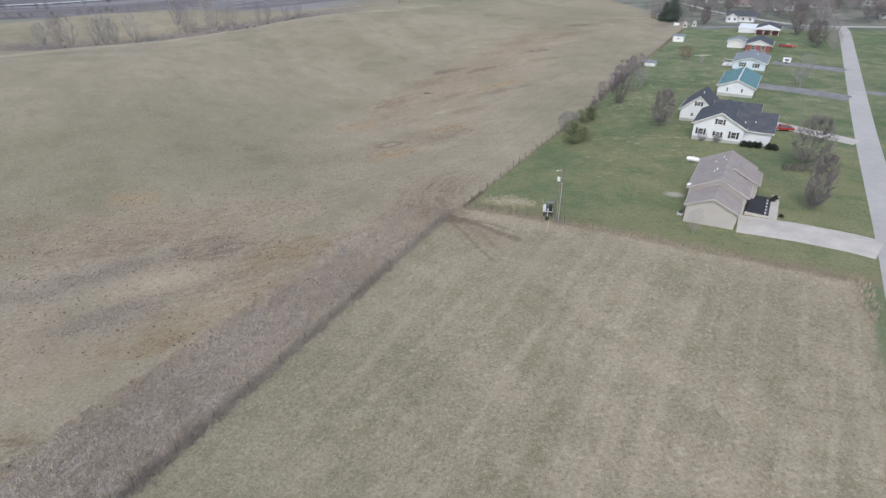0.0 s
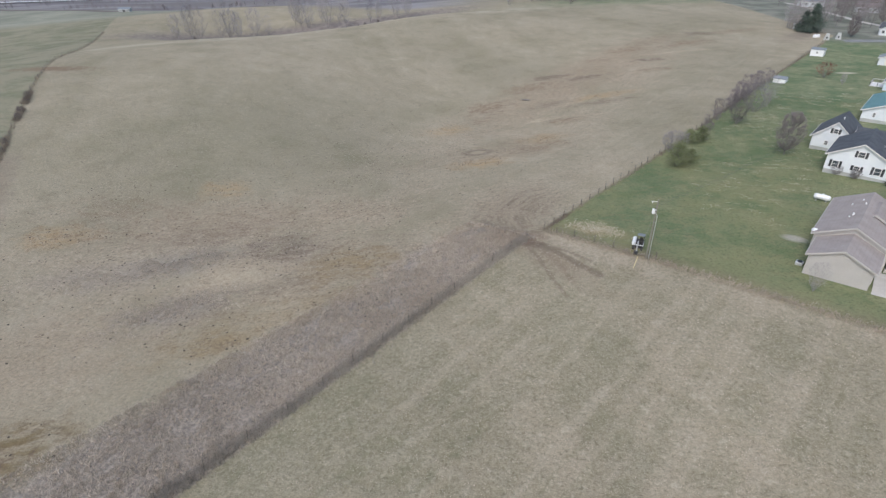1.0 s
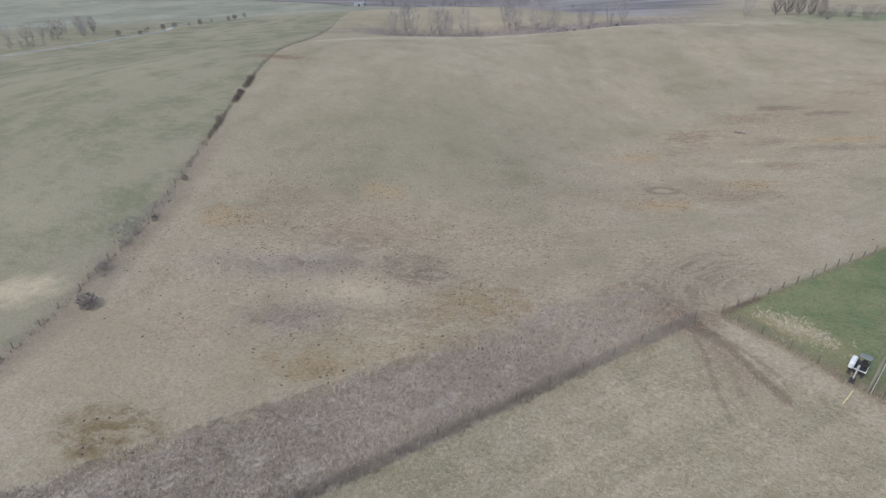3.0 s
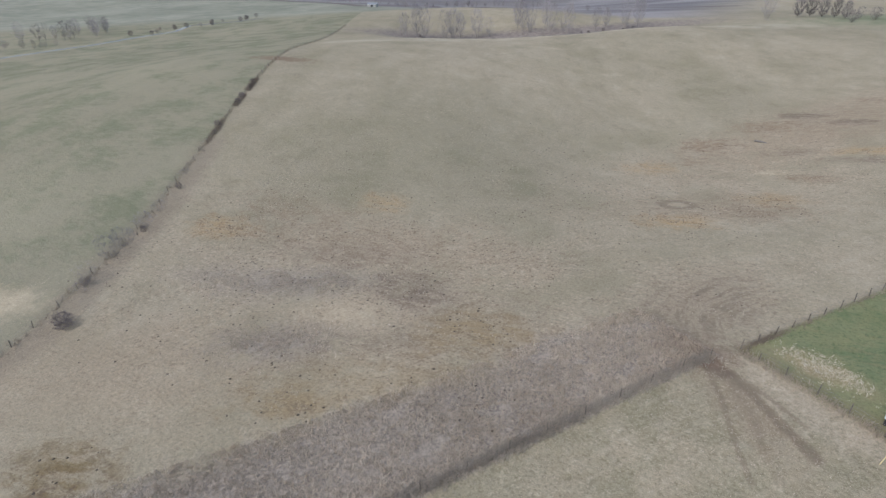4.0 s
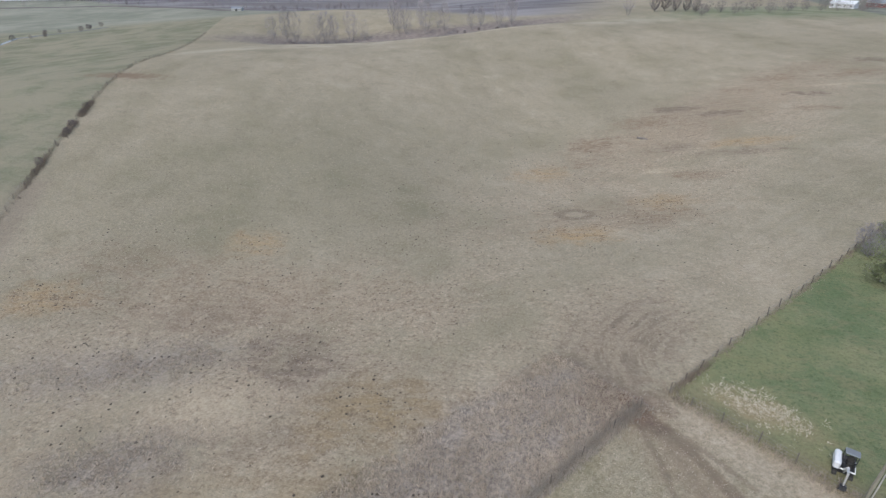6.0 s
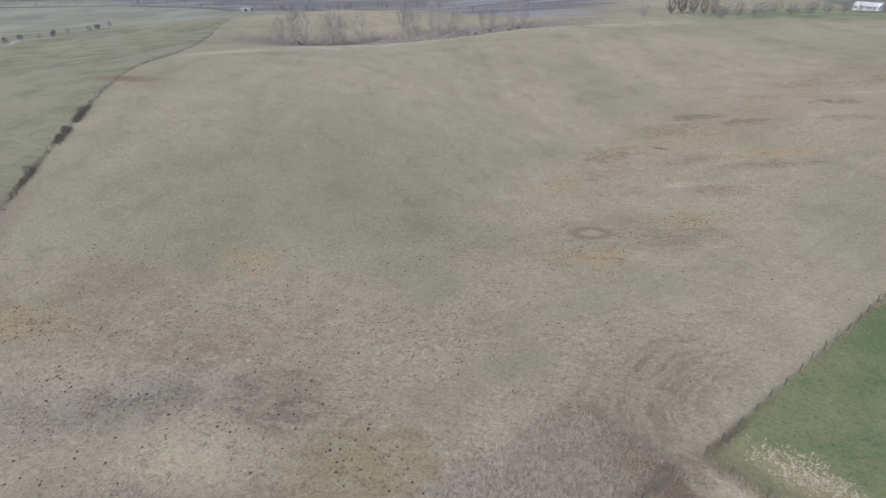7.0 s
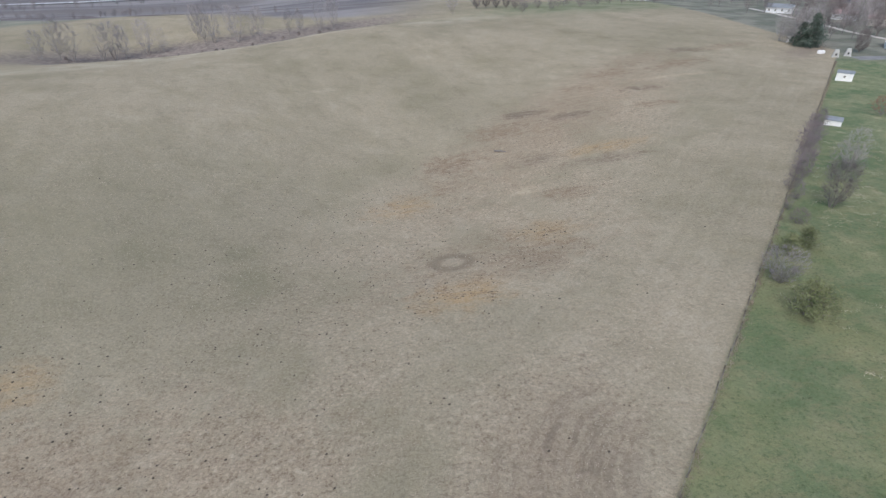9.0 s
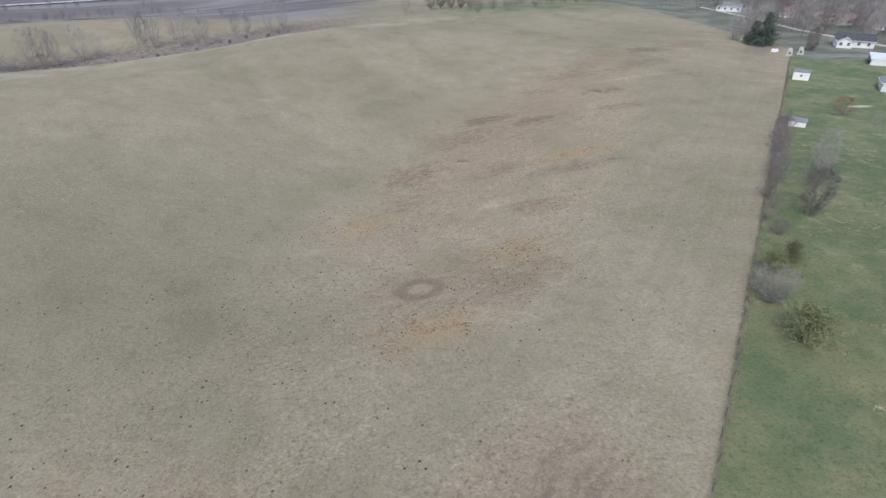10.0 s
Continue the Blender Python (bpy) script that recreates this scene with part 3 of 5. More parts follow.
# ---- mesh helpers ----
class Shape:
    """Gathers vertices and faces of one mesh."""

    def __init__(self):
        self.v, self.f = [], []

    def add(self, verts, faces):
        n = len(self.v)
        self.v += [tuple(p) for p in verts]
        self.f += [tuple(i + n for i in f) for f in faces]
        return self

    def box(self, x0, x1, y0, y1, z0, z1, turn=None):
        p = [(x, y, z) for z in (z0, z1) for x, y in ((x0, y0), (x1, y0), (x1, y1), (x0, y1))]
        if turn is not None:
            p = [turn @ Vector(q) for q in p]
        return self.add(p, [(3, 2, 1, 0), (4, 5, 6, 7), (0, 1, 5, 4), (1, 2, 6, 5), (2, 3, 7, 6), (3, 0, 4, 7)])

    def soft_box(self, x0, x1, y0, y1, z0, z1, r, turn=None):
        """A box with chamfered upright edges and top."""
        ring = []
        for z, i in ((z0, 0), (z1 - r, 0), (z1, r)):
            a, b, c, d = x0 + i, x1 - i, y0 + i, y1 - i
            ring += [(a + r, c, z), (b - r, c, z), (b, c + r, z), (b, d - r, z), (b - r, d, z), (a + r, d, z), (a, d - r, z), (a, c + r, z)]
        if turn is not None:
            ring = [turn @ Vector(q) for q in ring]
        f = [tuple(range(7, -1, -1)), tuple(range(16, 24))]
        for k in (0, 8):
            f += [(k + i, k + (i + 1) % 8, k + 8 + (i + 1) % 8, k + 8 + i) for i in range(8)]
        return self.add(ring, f)

    def tube(self, a, b, ra, rb, n=8, caps=True):
        a, b = Vector(a), Vector(b)
        d = (b - a).normalized()
        p = d.orthogonal().normalized()
        q = d.cross(p)
        ring = [a + (p * math.cos(k) + q * math.sin(k)) * ra for k in (2 * math.pi * i / n for i in range(n))]
        ring += [b + (p * math.cos(k) + q * math.sin(k)) * rb for k in (2 * math.pi * i / n for i in range(n))]
        f = [(i, (i + 1) % n, n + (i + 1) % n, n + i) for i in range(n)]
        if caps:
            f += [tuple(range(n - 1, -1, -1)), tuple(range(n, 2 * n))]
        return self.add(ring, f)

    def gable(self, x0, x1, y0, y1, z0, ze, zp, along="y"):
        """A closed block with a gabled top; along: the way the ridge runs."""
        if along == "y":
            m = (x0 + x1) / 2
            a = [(x0, z0), (x1, z0), (x1, ze), (m, zp), (x0, ze)]
            p = [(x, y0, z) for x, z in a] + [(x, y1, z) for x, z in a]
        else:
            m = (y0 + y1) / 2
            a = [(y1, z0), (y0, z0), (y0, ze), (m, zp), (y1, ze)]
            p = [(x0, y, z) for y, z in a] + [(x1, y, z) for y, z in a]
        return self.add(p, [(0, 1, 2, 3, 4), (9, 8, 7, 6, 5)] + [(i, 5 + i, 5 + (i + 1) % 5, (i + 1) % 5) for i in range(5)])

    def roof(self, x0, x1, y0, y1, ze, zp, along="y", over=0.4, thick=0.18):
        """Two sloping slabs that meet at the ridge, with eaves."""
        if along == "y":
            m, h = (x0 + x1) / 2, (x1 - x0) / 2
            drop = (zp - ze) / h * over
            a = [(x0 - over, ze - drop), (m, zp), (x1 + over, ze - drop)]
            a = [(x, z + 0.02) for x, z in a] + [(x, z + 0.02 + thick) for x, z in reversed(a)]
            p = [(x, y0 - over, z) for x, z in a] + [(x, y1 + over, z) for x, z in a]
        else:
            m, h = (y0 + y1) / 2, (y1 - y0) / 2
            drop = (zp - ze) / h * over
            a = [(y1 + over, ze - drop), (m, zp), (y0 - over, ze - drop)]
            a = [(y, z + 0.02) for y, z in a] + [(y, z + 0.02 + thick) for y, z in reversed(a)]
            p = [(x0 - over, y, z) for y, z in a] + [(x1 + over, y, z) for y, z in a]
        f = [(0, 1, 4, 5), (1, 2, 3, 4), (11, 10, 7, 6), (10, 9, 8, 7)]
        f += [(i, 6 + i, 6 + (i + 1) % 6, (i + 1) % 6) for i in range(6)]
        return self.add(p, f)

    def mesh(self, name, smooth=False):
        me = bpy.data.meshes.new(name)
        me.from_pydata(self.v, [], self.f)
        bm = bmesh.new()
        bm.from_mesh(me)
        bmesh.ops.recalc_face_normals(bm, faces=bm.faces)
        bm.to_mesh(me)
        bm.free()
        if smooth:
            me.shade_smooth()
        return me


def part(name, shape, material, parent, label="", at=None, smooth=False):
    """One mesh object under a thing or a part."""
    me = shape if isinstance(shape, bpy.types.Mesh) else shape.mesh(name, smooth)
    if not me.materials:
        me.materials.append(M[material])
    ob = new(name, me)
    ob.parent = parent
    if at is not None:
        ob.matrix_basis = at
    return tagged(ob, label) if label else ob


def thing(name, x, y, z, rz, label, category, group="", kind=""):
    ob = new(name)
    ob.empty_display_size = 0.3
    ob.matrix_basis = pose(x, y, z, 0, 0, rz)
    return tagged(ob, label, category, group, kind)


def quick(name, verts, faces, material):
    """A mesh from arrays of corners, faces all of one size."""
    verts, faces = np.asarray(verts, dtype=np.float32), np.asarray(faces, dtype=np.int32)
    me = bpy.data.meshes.new(name)
    n, k = faces.shape
    me.vertices.add(len(verts))
    me.vertices.foreach_set("co", verts.ravel())
    me.loops.add(n * k)
    me.loops.foreach_set("vertex_index", faces.ravel())
    me.polygons.add(n)
    me.polygons.foreach_set("loop_start", np.arange(0, n * k, k, dtype=np.int32))
    me.update(calc_edges=True)
    me.validate()
    me.materials.append(M[material] if isinstance(material, str) else material)
    return me


# ---- the ground ----
def spread(lo, hi, fine, reach):
    core = list(np.arange(lo, hi + 0.1, fine))
    for sign in (-1, 1):
        p, d = (core[0] if sign < 0 else core[-1]), fine
        while abs(p) < reach:
            d = min(d * 1.16, 260)
            p += sign * d
            core = [p] + core if sign < 0 else core + [p]
    return np.array(core)


gx, gy = spread(-260, 180, 2.5, 4200), spread(-30, 420, 2.5, 4200)
GX, GY = np.meshgrid(gx, gy)
GZ = ground(GX, GY)
idx = np.arange(GX.size).reshape(GX.shape)
quads = np.stack([idx[:-1, :-1], idx[:-1, 1:], idx[1:, 1:], idx[1:, :-1]], -1).reshape(-1, 4)
land = new("ground", quick("ground", np.stack([GX, GY, GZ], -1).reshape(-1, 3), quads, ground_material()))
land.data.shade_smooth()
tagged(land, "rolling dull straw pasture with green lawns and bare earth", "ground", kind="structure")


def ribbon(name, line, width, material, label, category, lift=0.05, step=2.0, kind="structure"):
    """A strip laid on the ground along a line in plan."""
    pts, line = [], [Vector(p) for p in line]
    for a, b in zip(line, line[1:]):
        n = max(1, int((b - a).length / step))
        pts += [a.lerp(b, i / n) for i in range(n)]
    pts.append(line[-1])
    v, f = [], []
    across = max(2, int(width / 1.5) + 1)
    for i, p in enumerate(pts):
        d = (pts[min(i + 1, len(pts) - 1)] - pts[max(i - 1, 0)]).normalized()
        o = Vector((d.y, -d.x))
        for k in range(across):
            q = p + o * (k / (across - 1) - 0.5) * width
            edge = -0.1 if k in (0, across - 1) else 0
            v.append((q.x, q.y, gz(q.x, q.y) + lift + edge))
    for i in range(len(pts) - 1):
        for k in range(across - 1):
            a = i * across + k
            f.append((a, a + 1, a + across + 1, a + across))
    return tagged(new(name, quick(name, v, f, material)), label, category, kind=kind)


ribbon("road", [xy(-300, 61.8), xy(0, 61.8), xy(120, 61.8), xy(222, 62), xy(240, 61)], 4.6, "asphalt", "narrow worn grey asphalt lane beside the lawns", "road", 0.09)
ribbon("road", [xy(246, 120), xy(244, 78), xy(237, 58), xy(236, 48), xy(247, 32), xy(268, 13), xy(284, 0), xy(318, -20), xy(364, -51)], 3.6, "concrete", "pale concrete side lane through the village", "road", 0.14)
ribbon("driveway", [xy(11.0, 42.2), xy(11.5, 50), xy(11.2, 57), xy(10.5, 60)], 6.5, "concrete", "pale concrete driveway to the tan house", "driveway", 0.1)
ribbon("driveway", [xy(71, 42.5), xy(69, 47), xy(66, 54), xy(63.5, 60)], 4.6, "concrete", "pale concrete driveway to the white house", "driveway", 0.1)
ribbon("driveway", [xy(108, 38), xy(106, 50), xy(103, 60)], 6.5, "gravel", "grey gravel driveway across the lawn", "driveway", 0.1)
ribbon("driveway", [xy(144, 39.5), xy(142, 50), xy(139, 60)], 6.0, "gravel", "grey gravel parking strip beside the blue house", "driveway", 0.1)
ribbon("driveway", [xy(112, 64), xy(110, 80), xy(108, 95)], 4.0, "gravel", "grey gravel driveway across the lane", "driveway", 0.1)
ribbon("driveway", [xy(214, 5), xy(220, 14), xy(226, 30), xy(232, 58)], 6.0, "gravel", "grey gravel yard between the hutches and the long house", "driveway", 0.1)
ribbon("road", [(-1500, 300), (-809, 632), (-503, 762), (-400, 832), (-60, 1010), (600, 1250)], 16, "highway", "pale far highway in the low land", "road", 1.2, 15)


# ---- houses ----
def window(parent, x, y, z, wide, high, face="front", shutters=True, name="window"):
    """A framed window set proud of a wall: face front looks back along the lane, right looks to the lane, left to the pasture."""
    turn = {"front": 0, "right": 90, "left": -90}[face]
    s = Shape()
    t = 0.09
    for a, b, c, d in ((-wide / 2, wide / 2, 0, t), (-wide / 2, wide / 2, high - t, high), (-wide / 2, -wide / 2 + t, t, high - t), (wide / 2 - t, wide / 2, t, high - t), (-wide / 2 + t, wide / 2 - t, high / 2 - 0.03, high / 2 + 0.03)):
        s.box(a, b, -0.09, 0.02, c, d)
    w = part(name, s, "trim", parent, at=pose(x, y, z, 0, 0, turn))
    part("pane", Shape().box(-wide / 2 + t, wide / 2 - t, -0.045, 0.0, t, high - t), "glass", w)
    if shutters:
        for k in (-1, 1):
            a = k * (wide / 2 + 0.24)
            sh = Shape().box(a - 0.2, a + 0.2, -0.05, 0.015, -0.02, high + 0.02)
            for i in range(5):
                zz = 0.08 + i * (high - 0.2) / 4
                sh.box(a - 0.15, a + 0.15, -0.075, -0.05, zz, zz + 0.07)
            part("shutter", sh, "shutter", w)
    return w


def door(parent, x, y, z, wide, high, face="front", mat_name="trim"):
    turn = {"front": 0, "right": 90, "left": -90}[face]
    d = part("door", Shape().box(-wide / 2, wide / 2, -0.06, 0.02, 0, high), mat_name, parent, at=pose(x, y, z, 0, 0, turn))
    s = Shape()
    n = 4 if wide > 2 else 2
    for i in range(n):
        s.box(-wide / 2 + 0.12, wide / 2 - 0.12, -0.085, -0.06, 0.1 + i * high / n, (i + 1) * high / n - 0.08)
    part("panel", s, mat_name, d)
    part("door_frame", Shape().box(-wide / 2 - 0.1, -wide / 2, -0.09, 0.02, 0, high + 0.1).box(wide / 2, wide / 2 + 0.1, -0.09, 0.02, 0, high + 0.1).box(-wide / 2, wide / 2, -0.09, 0.02, high, high + 0.1), "trim", d)
    return d


def block(house, wall, roof, x0, x1, y0, y1, ze, zp, along="y", low=-1.2, over=0.4, base=None, edge="trim"):
    """One gabled block of a house: walls, foundation, roof and its pale edge boards."""
    body = part("wall", Shape().gable(x0, x1, y0, y1, low if base is None else base, ze, zp, along), wall, house)
    if base is not None:
        part("foundation", Shape().box(x0 + 0.04, x1 - 0.04, y0 + 0.04, y1 - 0.04, low, base), "block", house)
    r = part("roof", Shape().roof(x0, x1, y0, y1, ze, zp, along, over), roof, house)
    s = Shape()
    if along == "y":
        m, k = (x0 + x1) / 2, (zp - ze) / ((x1 - x0) / 2)
        for y in (y0 - over - 0.04, y1 + over):
            for a, b in ((x0 - over, m), (m, x1 + over)):
                za, zb = zp - abs(a - m) * k, zp - abs(b - m) * k
                s.add([(a, y, za - 0.08), (b, y, zb - 0.08), (b, y, zb + 0.17), (a, y, za + 0.17), (a, y + 0.04, za - 0.08), (b, y + 0.04, zb - 0.08), (b, y + 0.04, zb + 0.17), (a, y + 0.04, za + 0.17)],
                      [(0, 1, 2, 3), (7, 6, 5, 4), (0, 4, 5, 1), (3, 2, 6, 7), (0, 3, 7, 4), (1, 5, 6, 2)])
        for x in (x0 - over - 0.1, x1 + over):
            z = ze - over * k
            s.box(x, x + 0.1, y0 - over, y1 + over, z - 0.02, z + 0.14)
    else:
        m, k = (y0 + y1) / 2, (zp - ze) / ((y1 - y0) / 2)
        for x in (x0 - over - 0.04, x1 + over):
            for a, b in ((y0 - over, m), (m, y1 + over)):
                za, zb = zp - abs(a - m) * k, zp - abs(b - m) * k
                s.add([(x, a, za - 0.08), (x, b, zb - 0.08), (x, b, zb + 0.17), (x, a, za + 0.17), (x + 0.04, a, za - 0.08), (x + 0.04, b, zb - 0.08), (x + 0.04, b, zb + 0.17), (x + 0.04, a, za + 0.17)],
                      [(0, 1, 2, 3), (7, 6, 5, 4), (0, 4, 5, 1), (3, 2, 6, 7), (0, 3, 7, 4), (1, 5, 6, 2)])
        for y in (y0 - over - 0.1, y1 + over):
            z = ze - over * k
            s.box(x0 - over, x1 + over, y, y + 0.1, z - 0.02, z + 0.14)
    part("edge_board", s, edge, r)
    return body, r


def vents(roof, spots):
    for x, y, z in spots:
        part("vent_pipe", Shape().tube((x, y, z - 0.15), (x, y, z + 0.35), 0.09, 0.09, 8), "white", roof)


def house_at(s, w, z, name, label, category="house"):
    x, y = xy(s, w)
    return thing(name, x, y, z, TURN, label, category)


# the tan house with its two stepped gables
h = house_at(8.3, 38.4, 2.0, "house", "tan sided bungalow with taupe shingle roof and paved court")
block(h, "siding_tan", "shingle_taupe", -3.6, 3.5, 0.0, 6.0, 3.2, 4.8, over=0.3, edge="siding_tan")
_, r = block(h, "siding_tan", "shingle_taupe", -4.3, 4.2, 5.9, 20.6, 3.7, 5.8, over=0.3, edge="siding_tan")
_, r2 = block(h, "siding_tan", "shingle_taupe", -2.6, 5.2, 12.6, 18.0, 3.6, 5.6, over=0.3, edge="siding_tan")
vents(r, ((-1.9, 16, 4.9), (-0.9, 17.5, 5.4), (-1.5, 10.5, 5.1), (-1.2, 11.5, 5.3), (-0.4, 15.5, 5.7)))
part("chimney_cap", Shape().box(-1.3, -0.85, 11.0, 11.5, 4.9, 5.5), "trim", r)
window(h, 4.21, 9.5, 1.2, 1.1, 1.2, "right")
door(h, 5.21, 14.0, 0.9, 1.0, 2.05, "right", "dark")
window(h, 5.21, 16.0, 1.6, 1.2, 1.1, "right")
door(h, 3.51, 3.0, 0.8, 2.6, 2.1, "right", "trim")
part("dish", Shape().tube((-4.45, 6.4, 3.75), (-4.3, 6.2, 3.95), 0.38, 0.3, 12).tube((-4.3, 6.6, 3.4), (-4.35, 6.5, 3.8), 0.04, 0.04, 6), "white", h)
ac = house_at(10.6, 34.0, 1.75, "heat_pump", "grey heat pump unit beside the tan house wall", "heat pump")
part("casing", Shape().soft_box(-0.45, 0.45, -0.45, 0.45, -0.3, 0.85, 0.05), "steel", ac)
part("grille", Shape().tube((0, 0, 0.85), (0, 0, 0.9), 0.34, 0.34, 12), "dark", ac)
court = house_at(19.2, 44.4, 2.95, "court", "dark paved court with pale edging beside the tan house", "patio")
part("paving", Shape().box(-1.6, 1.7, -4.3, 3.6, -0.6, 0.1), "mulch", court)
part("walkway", Shape().box(1.7, 2.9, -4.6, 5.0, -0.7, 0.09), "concrete", court)
part("kerb", Shape().box(-1.6, 1.7, -4.6, -4.3, -0.7, 0.16), "concrete", court)
pot = thing("flower_pot", *xy(15.6, 45.6), 3.05, 0, "pale round flower pot on dark paving", "flower pot", "flower pots on the court")
part("pot", Shape().tube((0, 0, 0), (0, 0, 0.2), 0.09, 0.14, 10), "trim", pot)
part("rim", Shape().tube((0, 0, 0.2), (0, 0, 0.24), 0.16, 0.16, 10), "trim", pot)
for i in range(1, 5):
    copy_thing(pot, pose(*xy(15.6 + i * 1.35, 45.6), 3.05))

tank = house_at(36.0, 31.8, gz(*xy(36, 31.8)), "propane_tank", "white horizontal propane tank on two feet in grass", "propane tank")
s = Shape()
prof = ((-1.25, 0.05), (-1.2, 0.28), (-1.0, 0.45), (1.0, 0.45), (1.2, 0.28), (1.25, 0.05))
for (a, ra), (b, rb) in zip(prof, prof[1:]):
    s.tube((a, 0, 0.72), (b, 0, 0.72), ra, rb, 14, False)
part("shell", s, "white", tank, smooth=True)
part("dome", Shape().tube((0, 0, 1.13), (0, 0, 1.36), 0.16, 0.12, 10), "white", tank)
for k in (-0.7, 0.7):
    part("foot", Shape().box(k - 0.08, k + 0.08, -0.3, 0.3, -0.1, 0.32), "block", tank)

# the white house: front gable, cross gable with garage, rear wing
h = house_at(51.3, 34.0, 2.0, "house", "white sided house with slate grey gabled roofs and shutters")
block(h, "siding_white", "shingle_slate", -5.0, 4.9, 0.0, 12.0, 3.9, 6.55, base=0.95, low=-1.6)
_, r = block(h, "siding_white", "shingle_slate", 3.0, 10.0, 0.9, 12.3, 3.5, 5.9, "x", base=0.5)
_, r3 = block(h, "siding_white", "shingle_slate", -10.0, -2.6, 13.6, 24.0, 3.1, 6.3, base=0.8, low=-1.6)
block(h, "siding_white", "shingle_slate", -2.8, 6.5, 12.0, 20.0, 3.2, 5.4, "x", base=0.2)
window(h, 0.0, 0.0, 4.1, 1.1, 1.1)
window(h, -3.4, 0.0, 1.5, 1.1, 1.3)
window(h, 0.0, 0.0, 1.6, 1.0, 0.9)
window(h, 3.1, 0.0, 1.5, 1.1, 1.4)
window(h, -1.6, 0.02, -0.75, 0.9, 0.7, shutters=False)
window(h, -6.3, 13.6, 4.0, 0.9, 1.0)
window(h, -7.3, 13.6, 1.4, 0.7, 0.9, shutters=False)
window(h, -4.2, 13.6, 1.4, 1.0, 1.0)
window(h, 10.0, 4.0, 1.4, 1.0, 1.3, "right")
door(h, 10.0, 8.0, 0.9, 2.7, 2.2, "right")
vents(r, ((6.5, 3.0, 4.6), (4.6, 2.6, 4.4)))
vents(r3, ((-6.0, 17.0, 6.4),))
part("porch_step", Shape().box(-5.2, -3.6, 12.2, 13.2, -1.4, 0.0).box(-5.6, -5.2, 12.3, 13.1, -1.4, -0.4), "dark", h)

# the house with the teal roof
h = house_at(92.2, 33.3, 2.6, "house", "white sided house with a teal metal roof")
_, r = block(h, "siding_white", "roof_teal", -4.5, 4.4, 0.0, 18.5, 2.95, 4.7, base=1.0, low=-1.4)
part("ridge_cap", Shape().box(-0.2, 0.1, -0.45, 18.9, 4.88, 4.98), "trim", r)
rib = Shape().add([(-4.9, -0.02, 2.98), (-4.9, 0.04, 2.98), (-0.05, 0.04, 4.88), (-0.05, -0.02, 4.88), (-4.9, -0.02, 3.03), (-4.9, 0.04, 3.03), (-0.05, 0.04, 4.93), (-0.05, -0.02, 4.93)],
                  [(0, 1, 2, 3), (4, 7, 6, 5), (0, 4, 5, 1), (1, 5, 6, 2), (2, 6, 7, 3), (3, 7, 4, 0)]).mesh("seam")
for i in range(24):
    part("seam", rib, "roof_teal", r, at=pose(0, -0.2 + i * 0.82, 0))
window(h, -2.1, 0.0, 1.5, 0.55, 1.1, shutters=False)
window(h, 1.5, 0.0, 1.5, 0.55, 1.1, shutters=False)
window(h, 4.4, 5.0, 1.5, 1.0, 1.2, "right")
door(h, 4.4, 9.0, 0.5, 2.6, 2.1, "right")

# the pale blue house with a deck
h = house_at(128.6, 33.4, 3.2, "house", "pale blue sided house with grey shingle roof and deck")
_, r = block(h, "siding_blue", "shingle_grey", -4.7, 4.7, 0.0, 16.0, 2.5, 3.9, base=0.3)
vents(r, ((1.5, 6, 4.2),))
window(h, -1.9, 0.0, 1.1, 1.0, 1.3)
window(h, 2.0, 0.0, 1.1, 1.0, 1.3)
window(h, 4.7, 6.0, 1.1, 1.0, 1.2, "right")
part("deck", Shape().box(-8.2, -4.75, 4.0, 10.0, 0.2, 0.4), "trim", h)
for x, y in ((-8.1, 4.1), (-8.1, 9.9), (-6.4, 4.1), (-8.1, 7.0), (-6.4, 9.9)):
    part("deck_post", Shape().box(x - 0.07, x + 0.07, y - 0.07, y + 0.07, -1.5, 1.4), "dark", h)
part("deck_rail", Shape().box(-8.2, -8.1, 4.1, 9.9, 1.25, 1.35).box(-8.1, -4.8, 4.02, 4.12, 1.25, 1.35).box(-8.1, -4.8, 9.9, 10.0, 1.25, 1.35).box(-8.18, -8.12, 4.1, 9.9, 0.75, 0.82), "trim", h)

# the brick house and its lean-to
h = house_at(162.5, 33.5, 3.8, "house", "red brick house with white gable and dark roof")
block(h, "brick", "shingle_slate", -4.2, 4.1, 0.0, 13.0, 2.4, 4.0)
part("gable_board", Shape().add([(-4.2, -0.06, 2.3), (4.1, -0.06, 2.3), (-0.05, -0.06, 3.98), (-4.2, 0.0, 2.3), (4.1, 0.0, 2.3), (-0.05, 0.0, 3.98)], [(0, 1, 2), (5, 4, 3), (0, 3, 4, 1), (1, 4, 5, 2), (2, 5, 3, 0)]), "siding_white", h)
window(h, -1.6, 0.0, 0.7, 1.4, 1.5, shutters=False)
window(h, 1.6, 0.0, 0.7, 1.4, 1.5, shutters=False)
part("planter", Shape().box(-3.6, 2.5, -0.7, -0.1, -0.6, 0.2), "white", h)
h = house_at(168, 25.8, 3.7, "garage", "white sided garage with a grey shed roof", "garage")
block(h, "siding_white", "shingle_grey", -3.2, 3.0, 0.0, 8.0, 2.3, 3.3)
door(h, 0.0, 0.0, 0.0, 2.6, 2.1)

